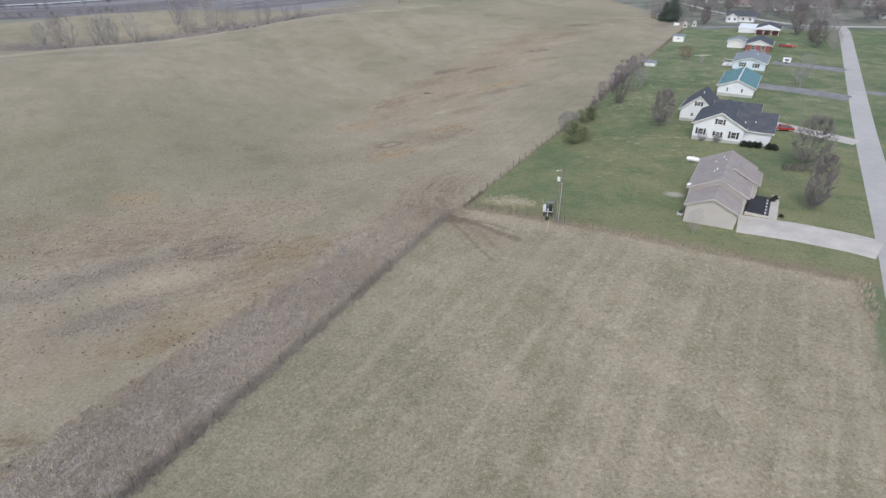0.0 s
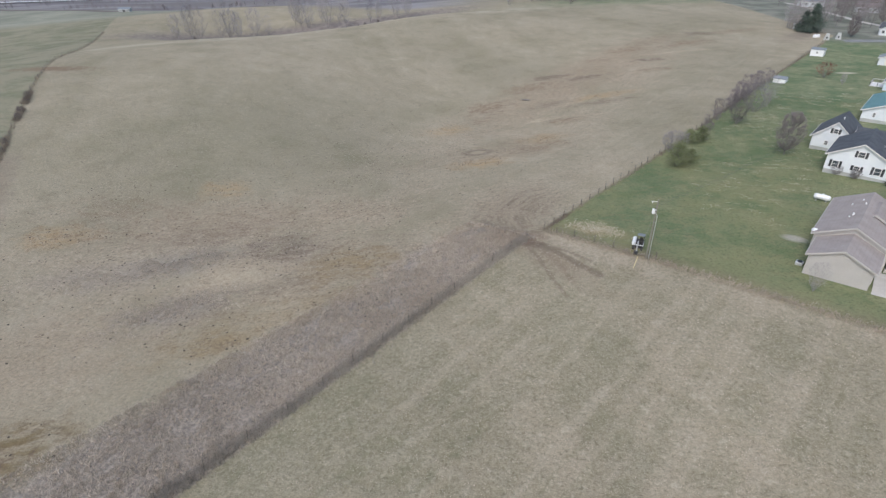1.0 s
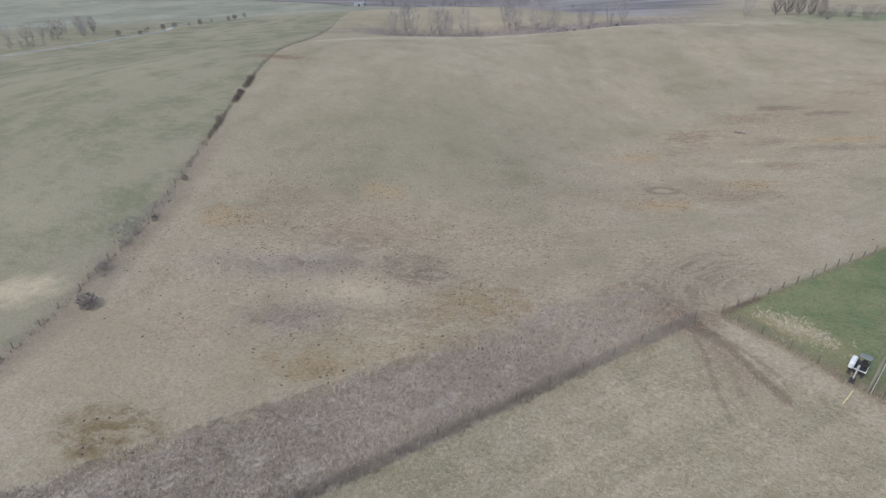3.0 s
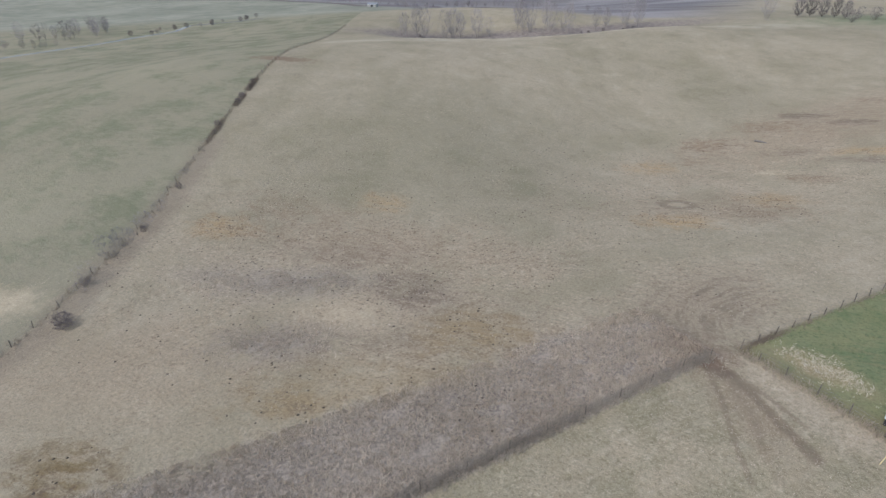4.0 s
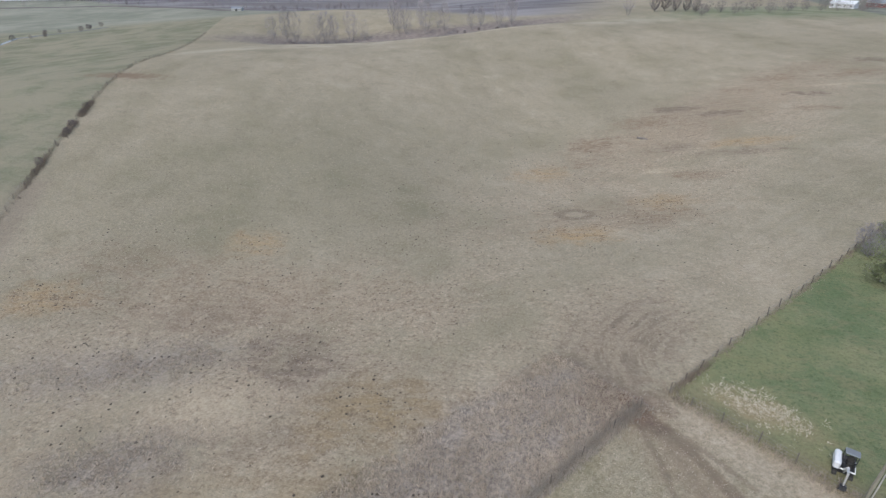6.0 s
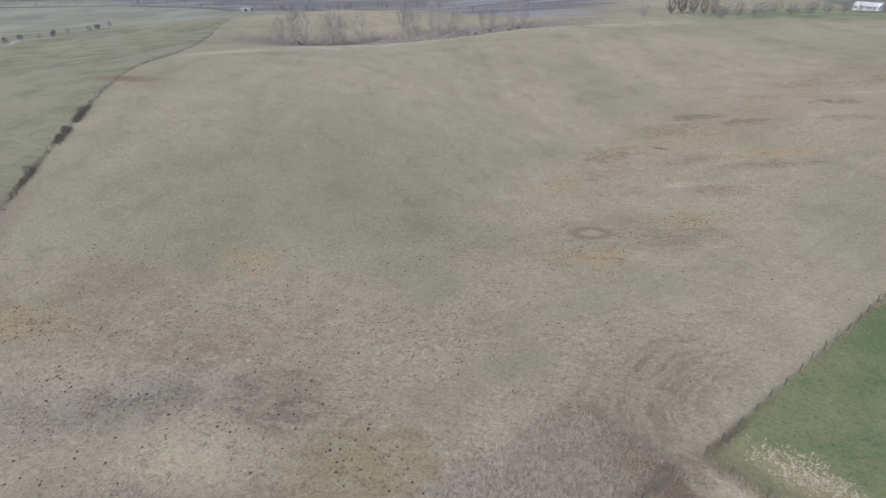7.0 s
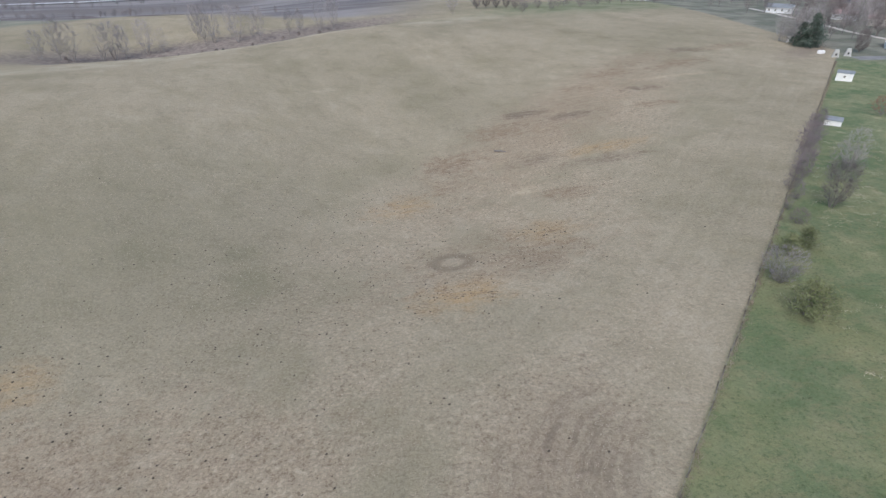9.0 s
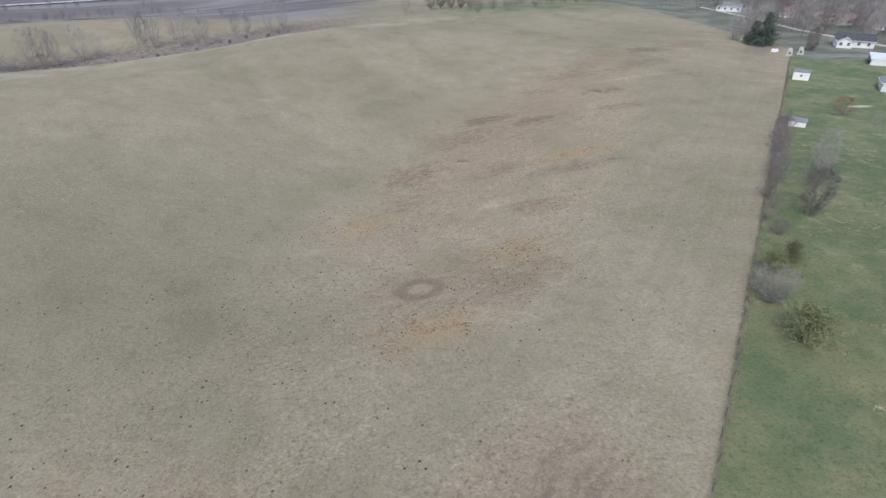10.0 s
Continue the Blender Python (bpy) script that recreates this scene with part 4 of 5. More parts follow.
# carport, gabled porch house and the long house behind
h = house_at(206, 26.0, 4.3, "carport", "open carport with a white metal roof", "carport")
part("roof", Shape().add([(-3.6, -0.2, 1.9), (3.5, -0.2, 1.9), (3.5, 9, 2.7), (-3.6, 9, 2.7), (-3.6, -0.2, 2.05), (3.5, -0.2, 2.05), (3.5, 9, 2.85), (-3.6, 9, 2.85)], [(3, 2, 1, 0), (4, 5, 6, 7), (0, 1, 5, 4), (1, 2, 6, 5), (2, 3, 7, 6), (3, 0, 4, 7)]), "roof_white", h)
for x in (-3.3, 3.2):
    for y in (0.2, 8.6):
        part("carport_post", Shape().box(x - 0.08, x + 0.08, y - 0.08, y + 0.08, -0.8, 2.0), "white", h)
part("back_wall", Shape().box(-3.3, 3.2, 8.7, 8.8, -0.8, 2.6), "siding_white", h)
part("front_panel", Shape().box(-3.2, 3.1, 0.0, 0.08, -0.8, 1.9), "siding_white", h)
h = house_at(200, 34.0, 4.5, "house", "dark walled house with a white gabled porch")
block(h, "brick", "shingle_slate", -4.3, 4.3, 2.5, 13.0, 2.5, 4.0)
part("porch_gable", Shape().gable(-4.5, 4.5, -0.2, 2.5, 2.3, 2.5, 4.0), "siding_white", h)
for x in (-4.2, -1.4, 1.4, 4.2):
    part("porch_post", Shape().box(x - 0.1, x + 0.1, 0.0, 0.2, -0.6, 2.3), "white", h)
window(h, -1.5, 2.5, 0.8, 1.2, 1.3, shutters=False)
door(h, 1.2, 2.5, 0.1, 1.0, 2.05, "front", "dark")
h = house_at(240, 20.0, 4.6, "house", "long white house with a dark low roof")
block(h, "siding_white", "shingle_slate", -6.5, 6.0, 0.0, 11.0, 2.6, 4.4, "x")
block(h, "siding_white", "shingle_slate", -5.8, -1.0, -3.0, 5.0, 2.5, 3.9)
for x in (-4.6, -2.2, 1.2, 4.2):
    window(h, x, -3.0 if x < -1 else 0.0, 0.9, 1.1, 1.2, shutters=False)

# further houses of the village
def plain_house(s, w, wide, deep, wall, roof, label, along="x", rise=1.7):
    x, y = xy(s, w)
    h = thing("house", x, y, gz(x, y), TURN, label, "house", "far village houses")
    block(h, wall, roof, -wide / 2, wide / 2, 0.0, deep, 2.7, 2.7 + rise, along)
    n = max(2, int(wide / 3))
    for i in range(n):
        window(h, (i + 0.5) * wide / n - wide / 2, 0.0, 0.9, 1.1, 1.2, shutters=False)
    return h


plain_house(312, 15, 16, 9, "siding_tan", "roof_red", "long low house with a dull red roof")
plain_house(331, -3, 11, 8, "siding_white", "roof_red", "white house with a dull red roof")
plain_house(298, 36, 10, 8, "siding_white", "shingle_grey", "white house with grey roof among bare trees")
plain_house(322, 52, 12, 8, "siding_white", "shingle_grey", "white house with grey roof among bare trees")
plain_house(279, 84, 12, 9, "siding_white", "shingle_slate", "white house with dark roof beside the lane")
plain_house(350, 82, 14, 9, "siding_white", "shingle_grey", "white house with grey roof among bare trees")
plain_house(366, 30, 12, 8, "siding_tan", "shingle_grey", "tan house with grey roof among bare trees")
plain_house(345, -34, 13, 8, "siding_white", "shingle_grey", "white house with grey roof among bare trees")
plain_house(395, -5, 12, 9, "brick", "shingle_slate", "brick house with dark roof among bare trees")

plain_house(392, -128, 14, 8, "siding_white", "roof_white", "long white low building behind the orchard")
plain_house(420, -118, 11, 8, "brick", "shingle_grey", "brick house behind the orchard")
plain_house(436, -98, 12, 8, "siding_white", "shingle_slate", "white house with dark roof behind the orchard")

# sheds behind the gardens
def shed(s, w, wide, deep, high, label, group=""):
    x, y = xy(s, w)
    h = thing("shed", x, y, gz(x, y), TURN, label, "shed", group)
    part("wall", Shape().gable(0, wide, 0, deep, -0.3, high, high + 0.5, "x"), "white", h)
    r = part("roof", Shape().roof(0, wide, 0, deep, high, high + 0.5, "x", 0.15, 0.08), "shingle_grey", h)
    part("ridge_cap", Shape().box(0, wide, deep / 2 - 0.1, deep / 2 + 0.1, high + 0.58, high + 0.64), "shingle_grey", r)
    return h


shed(124.3, 2.0, 3.4, 3.2, 1.3, "low white garden shed with a grey roof")
h = shed(174.5, 1.5, 4.2, 3.4, 2.3, "white garden shed with a small dark window")
window(h, 2.1, 0.0, 1.0, 0.7, 0.7, shutters=False)
shed(237, -18.5, 3.0, 3.0, 2.6, "small white shed under bare trees")


def hutch(s, w, label):
    x, y = xy(s, w)
    h = thing("hutch", x, y, gz(x, y), TURN + 8, label, "hutch", "white hutches by the fence")
    part("shell", Shape().add([(-1.4, 0, -0.2), (1.4, 0, -0.2), (0.7, 0.6, 3.2), (-0.7, 0.6, 3.2), (-1.4, 2.6, -0.2), (1.4, 2.6, -0.2), (0.7, 2.2, 3.2), (-0.7, 2.2, 3.2)],
                              [(0, 1, 2, 3), (5, 4, 7, 6), (1, 5, 6, 2), (4, 0, 3, 7), (3, 2, 6, 7), (4, 5, 1, 0)]), "block", h)
    # dark block on the closed shell stands for the shade inside the hole
    part("opening", Shape().box(-0.35, 0.35, 0.05, 0.3, 0.8, 1.7), "dark", h)
    h.scale = (0.8, 0.8, 0.78)


hutch(212.5, -0.4, "pale tall hutch with a dark opening")
hutch(216.5, 3.0, "pale tall hutch with a dark opening")
x, y = xy(218.6, -5.2)
t_ = thing("water_tank", x, y, gz(x, y), 20, "white low plastic water tank on bare ground", "water tank")
part("shell", Shape().soft_box(-1.3, 1.3, -0.8, 0.8, -0.1, 1.1, 0.3), "white", t_)
part("lid", Shape().tube((0, 0, 1.1), (0, 0, 1.22), 0.3, 0.25, 12), "dark", t_)

# ---- vehicles ----
def car(x, y, rz, label, long=4.6, category="car", truck=False):
    c = thing("pickup_truck" if truck else "car", x, y, gz(x, y) + 0.12, rz, label, category)
    a, b = -long / 2, long / 2
    side = [(a, 0.3), (a, 0.78), (a + 0.15, 0.92), (b - 1.25, 0.95), (b - 0.15, 0.75), (b, 0.55), (b, 0.3)]
    s = Shape()
    n = len(side)
    for wdt in (-0.88, 0.88):
        s.v += [(p, wdt, q) for p, q in side]
    s.f += [tuple(range(n)), tuple(range(2 * n - 1, n - 1, -1))] + [(i, n + i, n + (i + 1) % n, (i + 1) % n) for i in range(n)]
    body = part("body", s, "carred", c)
    cab = [(-0.3 if truck else a + 0.5, 0.93), (0.0 if truck else a + 1.05, 1.42), (0.75, 1.45), (b - 1.2, 0.93)]
    s = Shape()
    s.v += [(p, k * (0.8 if q < 1 else 0.62), q) for k in (-1, 1) for p, q in cab]
    s.f += [(0, 1, 2, 3), (7, 6, 5, 4)] + [(i, 4 + i, 4 + (i + 1) % 4, (i + 1) % 4) for i in range(4)]
    part("window", s, "glass", body)
    part("roof", Shape().box(cab[1][0] + 0.02, cab[2][0], -0.62, 0.62, 1.4, 1.49), "carred", body)
    for k in (-0.6, 0.6):
        part("headlight", Shape().box(b - 0.06, b + 0.02, k - 0.18, k + 0.18, 0.55, 0.7), "white", body)
    for px in (a + 0.85, b - 0.9):
        for py in (-0.86, 0.86):
            w = part("tyre", Shape().tube((0, -0.11, 0), (0, 0.11, 0), 0.33, 0.33, 16), "rubber", c, at=pose(px, py, 0.27))
            part("rim", Shape().tube((0, -0.13, 0), (0, 0.13, 0), 0.2, 0.2, 10), "steel", w)
    c.scale = (1, 1, 0.8)
    if truck:
        part("bed_floor", Shape().box(a + 0.1, -0.4, -0.75, 0.75, 0.96, 1.0), "dark", body)
    return c


x, y = xy(66, 46)
car(x, y, TURN + 195, "red saloon car parked on the concrete driveway", 4.2)
x, y = xy(175, 42.5)
car(x, y, TURN + 5, "red pickup truck parked beside the brick house", 5.4, "truck", True)
x, y = xy(144, 43.5)
# one box on wheels stands for a cart-like vehicle and its trailer
cart = thing("camper_trailer", x, y, gz(x, y), TURN, "small white cart-like vehicle with trailer on the gravel", "trailer")
part("body", Shape().soft_box(-1.2, 1.2, -0.8, 0.8, 0.45, 1.75, 0.12), "white", cart)
part("window", Shape().box(-0.5, 0.6, -0.83, -0.79, 0.9, 1.45), "glass", cart)
part("drawbar", Shape().box(-2.6, -1.2, -0.07, 0.07, 0.4, 0.52), "dark", cart)
for k in (-0.8, 0.8):
    part("tyre", Shape().tube((0, k - 0.1, 0.33), (0, k + 0.1, 0.33), 0.33, 0.33, 14), "rubber", cart)

# ---- the small excavator ----
x, y = 17.3, 80.7
ex = thing("mini_excavator", x, y, gz(x, y), -14, "white and black mini excavator parked by the pole", "excavator")
for k in (-0.68, 0.68):
    s = Shape()
    ring = [(-0.95, 0.05), (-1.08, 0.22), (-0.95, 0.42), (0.95, 0.42), (1.08, 0.22), (0.95, 0.05)]
    s.v += [(k + d, q, r) for d in (-0.17, 0.17) for q, r in ring]
    s.f += [(0, 1, 2, 3, 4, 5), (11, 10, 9, 8, 7, 6)] + [(i, 6 + i, 6 + (i + 1) % 6, (i + 1) % 6) for i in range(6)]
    tr = part("track", s, "rubber", ex)
    for q in (-0.75, 0, 0.75):
        part("roller", Shape().tube((k - 0.19, q, 0.23), (k + 0.19, q, 0.23), 0.13, 0.13, 10), "dark", tr)
part("undercarriage", Shape().box(-0.55, 0.55, -0.5, 0.5, 0.2, 0.5), "dark", ex)
part("blade", Shape().box(-0.85, 0.85, 1.25, 1.33, 0.08, 0.42).box(-0.4, -0.3, 0.5, 1.25, 0.2, 0.3).box(0.3, 0.4, 0.5, 1.25, 0.2, 0.3), "white", ex)
house_ = part("superstructure", Shape().soft_box(-0.85, 0.85, -0.6, 1.05, 0.5, 0.82, 0.1), "dark", ex)
part("engine_cover", Shape().soft_box(-1.0, -0.42, -0.8, 1.2, 0.8, 1.62, 0.14), "siding_white", house_, "white engine cover and counterweight")
part("rear_cover", Shape().soft_box(-0.4, 0.85, 0.75, 1.15, 0.8, 1.25, 0.12), "dark", house_)
part("side_rail", Shape().box(0.84, 0.9, -0.7, 0.9, 0.82, 0.95).box(-0.4, 0.84, -0.72, -0.62, 0.82, 0.92), "white", house_)
part("console", Shape().soft_box(-0.3, -0.08, -0.2, 0.45, 0.82, 1.35, 0.05).soft_box(0.64, 0.8, -0.1, 0.4, 0.82, 1.3, 0.05), "dark", house_)
cab_ = part("cab_roof", Shape().soft_box(-0.36, 0.86, 0.1, 0.95, 2.28, 2.4, 0.06), "shingle_grey", house_)
for px in (-0.3, 0.8):
    for py in (0.16, 0.89):
        part("pillar", Shape().box(px - 0.04, px + 0.04, py - 0.04, py + 0.04, 0.8, 2.28), "dark", house_)
part("lever", Shape().tube((-0.2, -0.05, 1.3), (-0.2, -0.12, 1.6), 0.02, 0.03, 6).tube((0.7, 0.0, 1.28), (0.7, -0.08, 1.58), 0.02, 0.03, 6), "dark", house_)
part("seat", Shape().soft_box(0.1, 0.62, 0.1, 0.6, 0.82, 1.2, 0.05).soft_box(0.1, 0.62, 0.5, 0.64, 1.2, 1.85, 0.05), "rubber", house_)
boom = part("boom", Shape().tube((0, -0.6, 0.85), (0, -1.5, 2.0), 0.14, 0.13, 6).tube((0, -1.5, 2.0), (0, -2.35, 1.95), 0.12, 0.1, 6), "steel", ex)
part("boom_ram", Shape().tube((0.0, -0.75, 0.6), (0.0, -1.4, 1.6), 0.06, 0.045, 8), "steel", boom)
part("dipper", Shape().tube((0, -2.3, 2.1), (0, -2.65, 0.75), 0.1, 0.08, 6), "steel", ex)
s = Shape()
ring = [(-2.5, 0.8), (-2.9, 0.75), (-3.0, 0.35), (-2.75, 0.1), (-2.4, 0.2), (-2.45, 0.3), (-2.7, 0.25), (-2.85, 0.45), (-2.75, 0.68), (-2.5, 0.7)]
s.v += [(k, q, r) for k in (-0.28, 0.28) for q, r in ring]
s.f += [(i, 10 + i, 10 + (i + 1) % 10, (i + 1) % 10) for i in range(10)] + [tuple(range(10)), tuple(range(19, 9, -1))]
part("bucket", s, "dark", ex)

ex.scale = (0.86, 0.86, 0.86)

# ---- the utility pole ----
x, y = 18.05, 77.5
pole = thing("utility_pole", x, y, gz(x, y), 0, "weathered wooden utility pole with transformer and conduit", "utility pole")
part("shaft", Shape().tube((0, 0, -0.5), (0.02, 0.1, 9.2), 0.135, 0.095, 12), "pole", pole)
part("conduit", Shape().tube((0.32, 0.05, -0.2), (0.3, 0.1, 6.7), 0.055, 0.055, 8).tube((0.3, 0.1, 6.7), (0.15, 0.1, 6.95), 0.05, 0.04, 8), "steel", pole, "pale steel conduit")
tr = part("transformer", Shape().tube((-0.34, -0.05, 7.2), (-0.34, -0.05, 7.75), 0.22, 0.22, 16).tube((-0.34, -0.05, 7.75), (-0.34, -0.05, 7.86), 0.24, 0.14, 16), "white", pole, "white steel transformer can")
part("bushing", Shape().tube((-0.3, -0.1, 7.86), (-0.22, -0.1, 8.1), 0.05, 0.035, 8), "dark", tr)
for k in (7.2, 7.65):
    part("bracket", Shape().box(-0.12, 0.05, -0.1, 0.0, k, k + 0.1), "steel", tr)
arm = part("light_arm", Shape().tube((0.0, 0.08, 8.9), (-0.62, -0.1, 8.95), 0.04, 0.035, 8), "trim", pole)
part("lamp_head", Shape().tube((-0.6, -0.1, 8.98), (-0.8, -0.13, 8.86), 0.06, 0.13, 12), "trim", arm)
guy = thing("guy_wire", 15.9, 74.4, gz(15.9, 74.4), 0, "stay wire with a yellow plastic guard", "guy wire")
dz = gz(x, y) - gz(15.9, 74.4)
top_ = Vector((x - 15.9, y - 74.4, dz + 8.4))
part("wire", Shape().tube((0, 0, -0.2), top_, 0.012, 0.012, 4), "wire", guy)
part("guard", Shape().tube(top_ * 0.01, top_ * 0.2, 0.05, 0.05, 8), "yellow", guy)

cable = thing("service_cable", x, y, gz(x, y), 0, "thin dark service cable from the pole to the white house", "cable")
hx, hy = xy(66, 25)
far_end = Vector((hx - x, hy - y, 8.2 - gz(x, y)))
near_end = Vector((0.02, 0.1, 8.6))
for k in (0.0, 0.35):
    s = Shape()
    sag = [near_end.lerp(far_end, i / 12) + Vector((0, 0, -k - 5.2 * (i / 12) * (1 - i / 12))) for i in range(13)]
    for a, b in zip(sag, sag[1:]):
        s.tube(a, b, 0.012, 0.012, 4, False)
    part("strand", s, "dark", cable)

# ---- fences ----
post_mesh = Shape().tube((0, 0, -0.3), (0.01, 0.02, 1.25), 0.065, 0.055, 6).mesh("fence_post")
thin_post = Shape().tube((0, 0, -0.3), (0.02, -0.02, 1.35), 0.05, 0.04, 5).mesh("fence_post")


def fence(points, label, mesh, wires=(0.35, 0.75, 1.15), jitter=0.1, seed=1):
    rng = random.Random(seed)
    x0, y0 = points[0]
    f = thing("fence", x0, y0, gz(x0, y0), 0, label, "fence")
    o = Vector((x0, y0, gz(x0, y0)))
    feet = []
    for px, py in points:
        px, py = px + rng.uniform(-jitter, jitter), py + rng.uniform(-jitter, jitter)
        g = Vector((px, py, gz(px, py)))
        feet.append(g - o)
        part("fence_post", mesh, "post", f, at=pose(*(g - o), rng.uniform(-5, 5), rng.uniform(-5, 5), rng.uniform(0, 360)) @ Matrix.Diagonal((1, 1, rng.uniform(0.85, 1.15), 1)))
    for h in wires:
        s = Shape()
        for a, b in zip(feet, feet[1:]):
            s.tube(a + Vector((0, 0, h)), b + Vector((0, 0, h)), 0.012, 0.012, 3, False)
        part("fence_wire", s, "wire", f)
    return f


fence([xy(0.3 + i * 3.05, 0.0) for i in range(69)], "long wire fence on weathered wooden posts beside the pasture", post_mesh, seed=2)
fence([xy(0.3, 2.5 + i * 3.2) for i in range(6)], "short wire fence on weathered posts in weeds", post_mesh, seed=3)
fence([xy(-3.5 - i * 4.6, -0.6 + 0.045 * max(0.0, i * 4.6 - 4.5)) for i in range(17)], "old wire fence on thin posts in tall weeds", thin_post, seed=4)
fence([(-76.5 - 0.691 * (y - 41), y) for y in np.arange(30, 330, 4.2)], "far wire fence on weathered posts across the hill", post_mesh, jitter=0.3, seed=5)


# ---- trees and bushes ----
def bare_tree(name, seed, height, label, category="tree", stems=1, wide=0.3, low=0.2, belly=0.5, limbs=16, boughs=120, sprays=12, girth=0.014, spread=0.16, fine=0.0014, long=0.075, twig="twig", bark="bark", group=""):
    """A leafless tree: leaders, limbs that arch out to an oval crown, boughs that fill it and a haze of fine twigs.
    wide: crown's radius, low: its underside, belly: where it is widest, all in parts of the height."""
    rng = random.Random(seed)
    wood, twigs = Shape(), Shape()

    def girdle(f):
        u = (f - belly) / (belly - low + 0.04 if f < belly else 1.02 - belly)
        return wide * height * math.sqrt(max(0.02, 1 - u * u))

    nodes = []
    for k in range(stems):
        tall = height * (rng.uniform(0.72, 0.95) if stems > 1 else 0.88)
        a = 2 * math.pi * k / stems + rng.uniform(-0.5, 0.5)
        out = Vector((math.cos(a), math.sin(a), 0)) * (spread * height * rng.uniform(0.5, 1.2) if stems > 1 else 0.03 * height)
        foot = Vector((math.cos(a), math.sin(a), 0)) * (0.02 * height if stems > 1 else 0) + Vector((0, 0, -0.3))
        n = 8
        leader = [foot]
        for i in range(1, n + 1):
            f = i / n
            leader.append(foot + out * f ** 0.8 + Vector((rng.uniform(-1, 1) * 0.012 * height, rng.uniform(-1, 1) * 0.012 * height, f * tall)))
            r = height * girth * (0.8 if stems > 1 else 1.0)
            wood.tube(leader[-2], leader[-1], r * (1.04 - (i - 1) / n), r * (1.04 - f), 6, False)
            if f > low * 0.8:
                nodes.append(leader[-1])
        for b in range(limbs):
            f = low + (0.97 - low) * (b + rng.random()) / limbs
            a = b * 2.4 + k + rng.uniform(-0.5, 0.5)
            r = girdle(f) * rng.uniform(0.7, 1.0)
            tip = Vector((math.cos(a) * r, math.sin(a) * r, f * height)) + out * 0.3
            h = max(low * 0.75, f - 0.9 * r / height - 0.08) * n * height / tall
            i = min(int(h), n - 1)
            root = leader[i].lerp(leader[i + 1], min(h - i, 1.0))
            bend = root.lerp(tip, 0.45) + Vector((rng.uniform(-1, 1), rng.uniform(-1, 1), rng.uniform(-1.5, 0.5))) * 0.03 * height
            last, t0 = root, height * girth * 0.38 * (1.15 - f)
            for j in range(1, 6):
                u = j / 5
                p = root * (1 - u) ** 2 + bend * 2 * u * (1 - u) + tip * u * u
                wood.tube(last, p, t0 * (1.1 - (j - 1) / 5), t0 * (1.1 - u), 3, False)
                nodes.append(p)
                last = p
    spots = np.array([tuple(p) for p in nodes])
    for k in range(boughs):
        f = low + (1.0 - low) * rng.random() ** 0.9
        a, r = rng.uniform(0, 2 * math.pi), girdle(f) * rng.uniform(0.15, 1.0) ** 0.6 * rng.uniform(0.85, 1.12)
        tip = Vector((math.cos(a) * r, math.sin(a) * r, f * height))
        d2 = np.sum((spots - np.array(tip)) ** 2, 1) + np.where(spots[:, 2] > tip.z - 0.03 * height, 0.08 * height ** 2, 0)
        root = Vector(spots[int(np.argmin(d2))])
        e = (tip - root).normalized()
        mid = root.lerp(tip, 0.5) + Vector((rng.uniform(-1, 1), rng.uniform(-1, 1), rng.uniform(-1, 1))) * 0.015 * height
        t0 = height * girth * 0.13
        wood.tube(root, mid, t0, t0 * 0.7, 3, False)
        wood.tube(mid, tip, t0 * 0.7, t0 * 0.25, 3, False)
        for _ in range(sprays):
            u = rng.uniform(0.15, 1.0)
            p = root.lerp(mid, u * 2) if u < 0.5 else mid.lerp(tip, u * 2 - 1)
            d = (e * 0.5 + Vector((math.cos(a), math.sin(a), 1.3)) * 0.45 + Vector((rng.uniform(-1, 1), rng.uniform(-1, 1), rng.uniform(-0.8, 1))) * 0.85).normalized()
            o = d.orthogonal().normalized() * height * fine
            l = height * long * rng.uniform(0.5, 1.25)
            twigs.add([p - o, p + o, p + d * l], [(0, 1, 2)])
    t = thing(name, 0, 0, 0, 0, label, category, group)
    part("trunk", wood, bark, t)
    part("crown", quick("crown", twigs.v, twigs.f, twig), twig, t)
    return t


def stand(ob, x, y, scale=1.0, rz=0.0, first=False, label="", tall=1.0):
    m = pose(x, y, gz(x, y), 0, 0, rz)
    if first:
        ob.matrix_basis = m
        ob.scale = (scale, scale, scale * tall)
        c = ob
    else:
        c = copy_thing(ob, m)
        c.scale = (scale, scale, scale * tall)
    return tagged(c, label) if label else c


tall_tree = bare_tree("tree", 11, 10, "tall leafless grey tree in rough grass", wide=0.22, low=0.2, belly=0.55, limbs=26, boughs=260, sprays=9, girth=0.0095, fine=0.0009, long=0.11, twig="twig_hazed", bark="bark_hazed", group="leafless trees")
round_tree = bare_tree("tree", 12, 10, "rounded leafless tree on the lawn", wide=0.37, low=0.16, belly=0.5, limbs=34, boughs=720, sprays=16, fine=0.0014, group="leafless trees")
fork_tree = bare_tree("tree", 13, 10, "forked leafless tree with fine twigs", stems=4, wide=0.3, low=0.2, belly=0.62, limbs=10, boughs=240, sprays=9, girth=0.0095, fine=0.0009, long=0.11, spread=0.2, twig="twig_hazed", bark="bark_hazed", group="leafless trees")
thick_tree = bare_tree("tree", 14, 10, "leafless tree with an upright crown", wide=0.3, low=0.12, belly=0.45, limbs=34, boughs=640, sprays=16, fine=0.0014, group="leafless trees")
wood_tree = bare_tree("tree", 18, 10, "leafless tree in the woods behind the village", wide=0.36, low=0.25, belly=0.6, limbs=16, boughs=110, sprays=10, fine=0.0022, group="leafless trees")
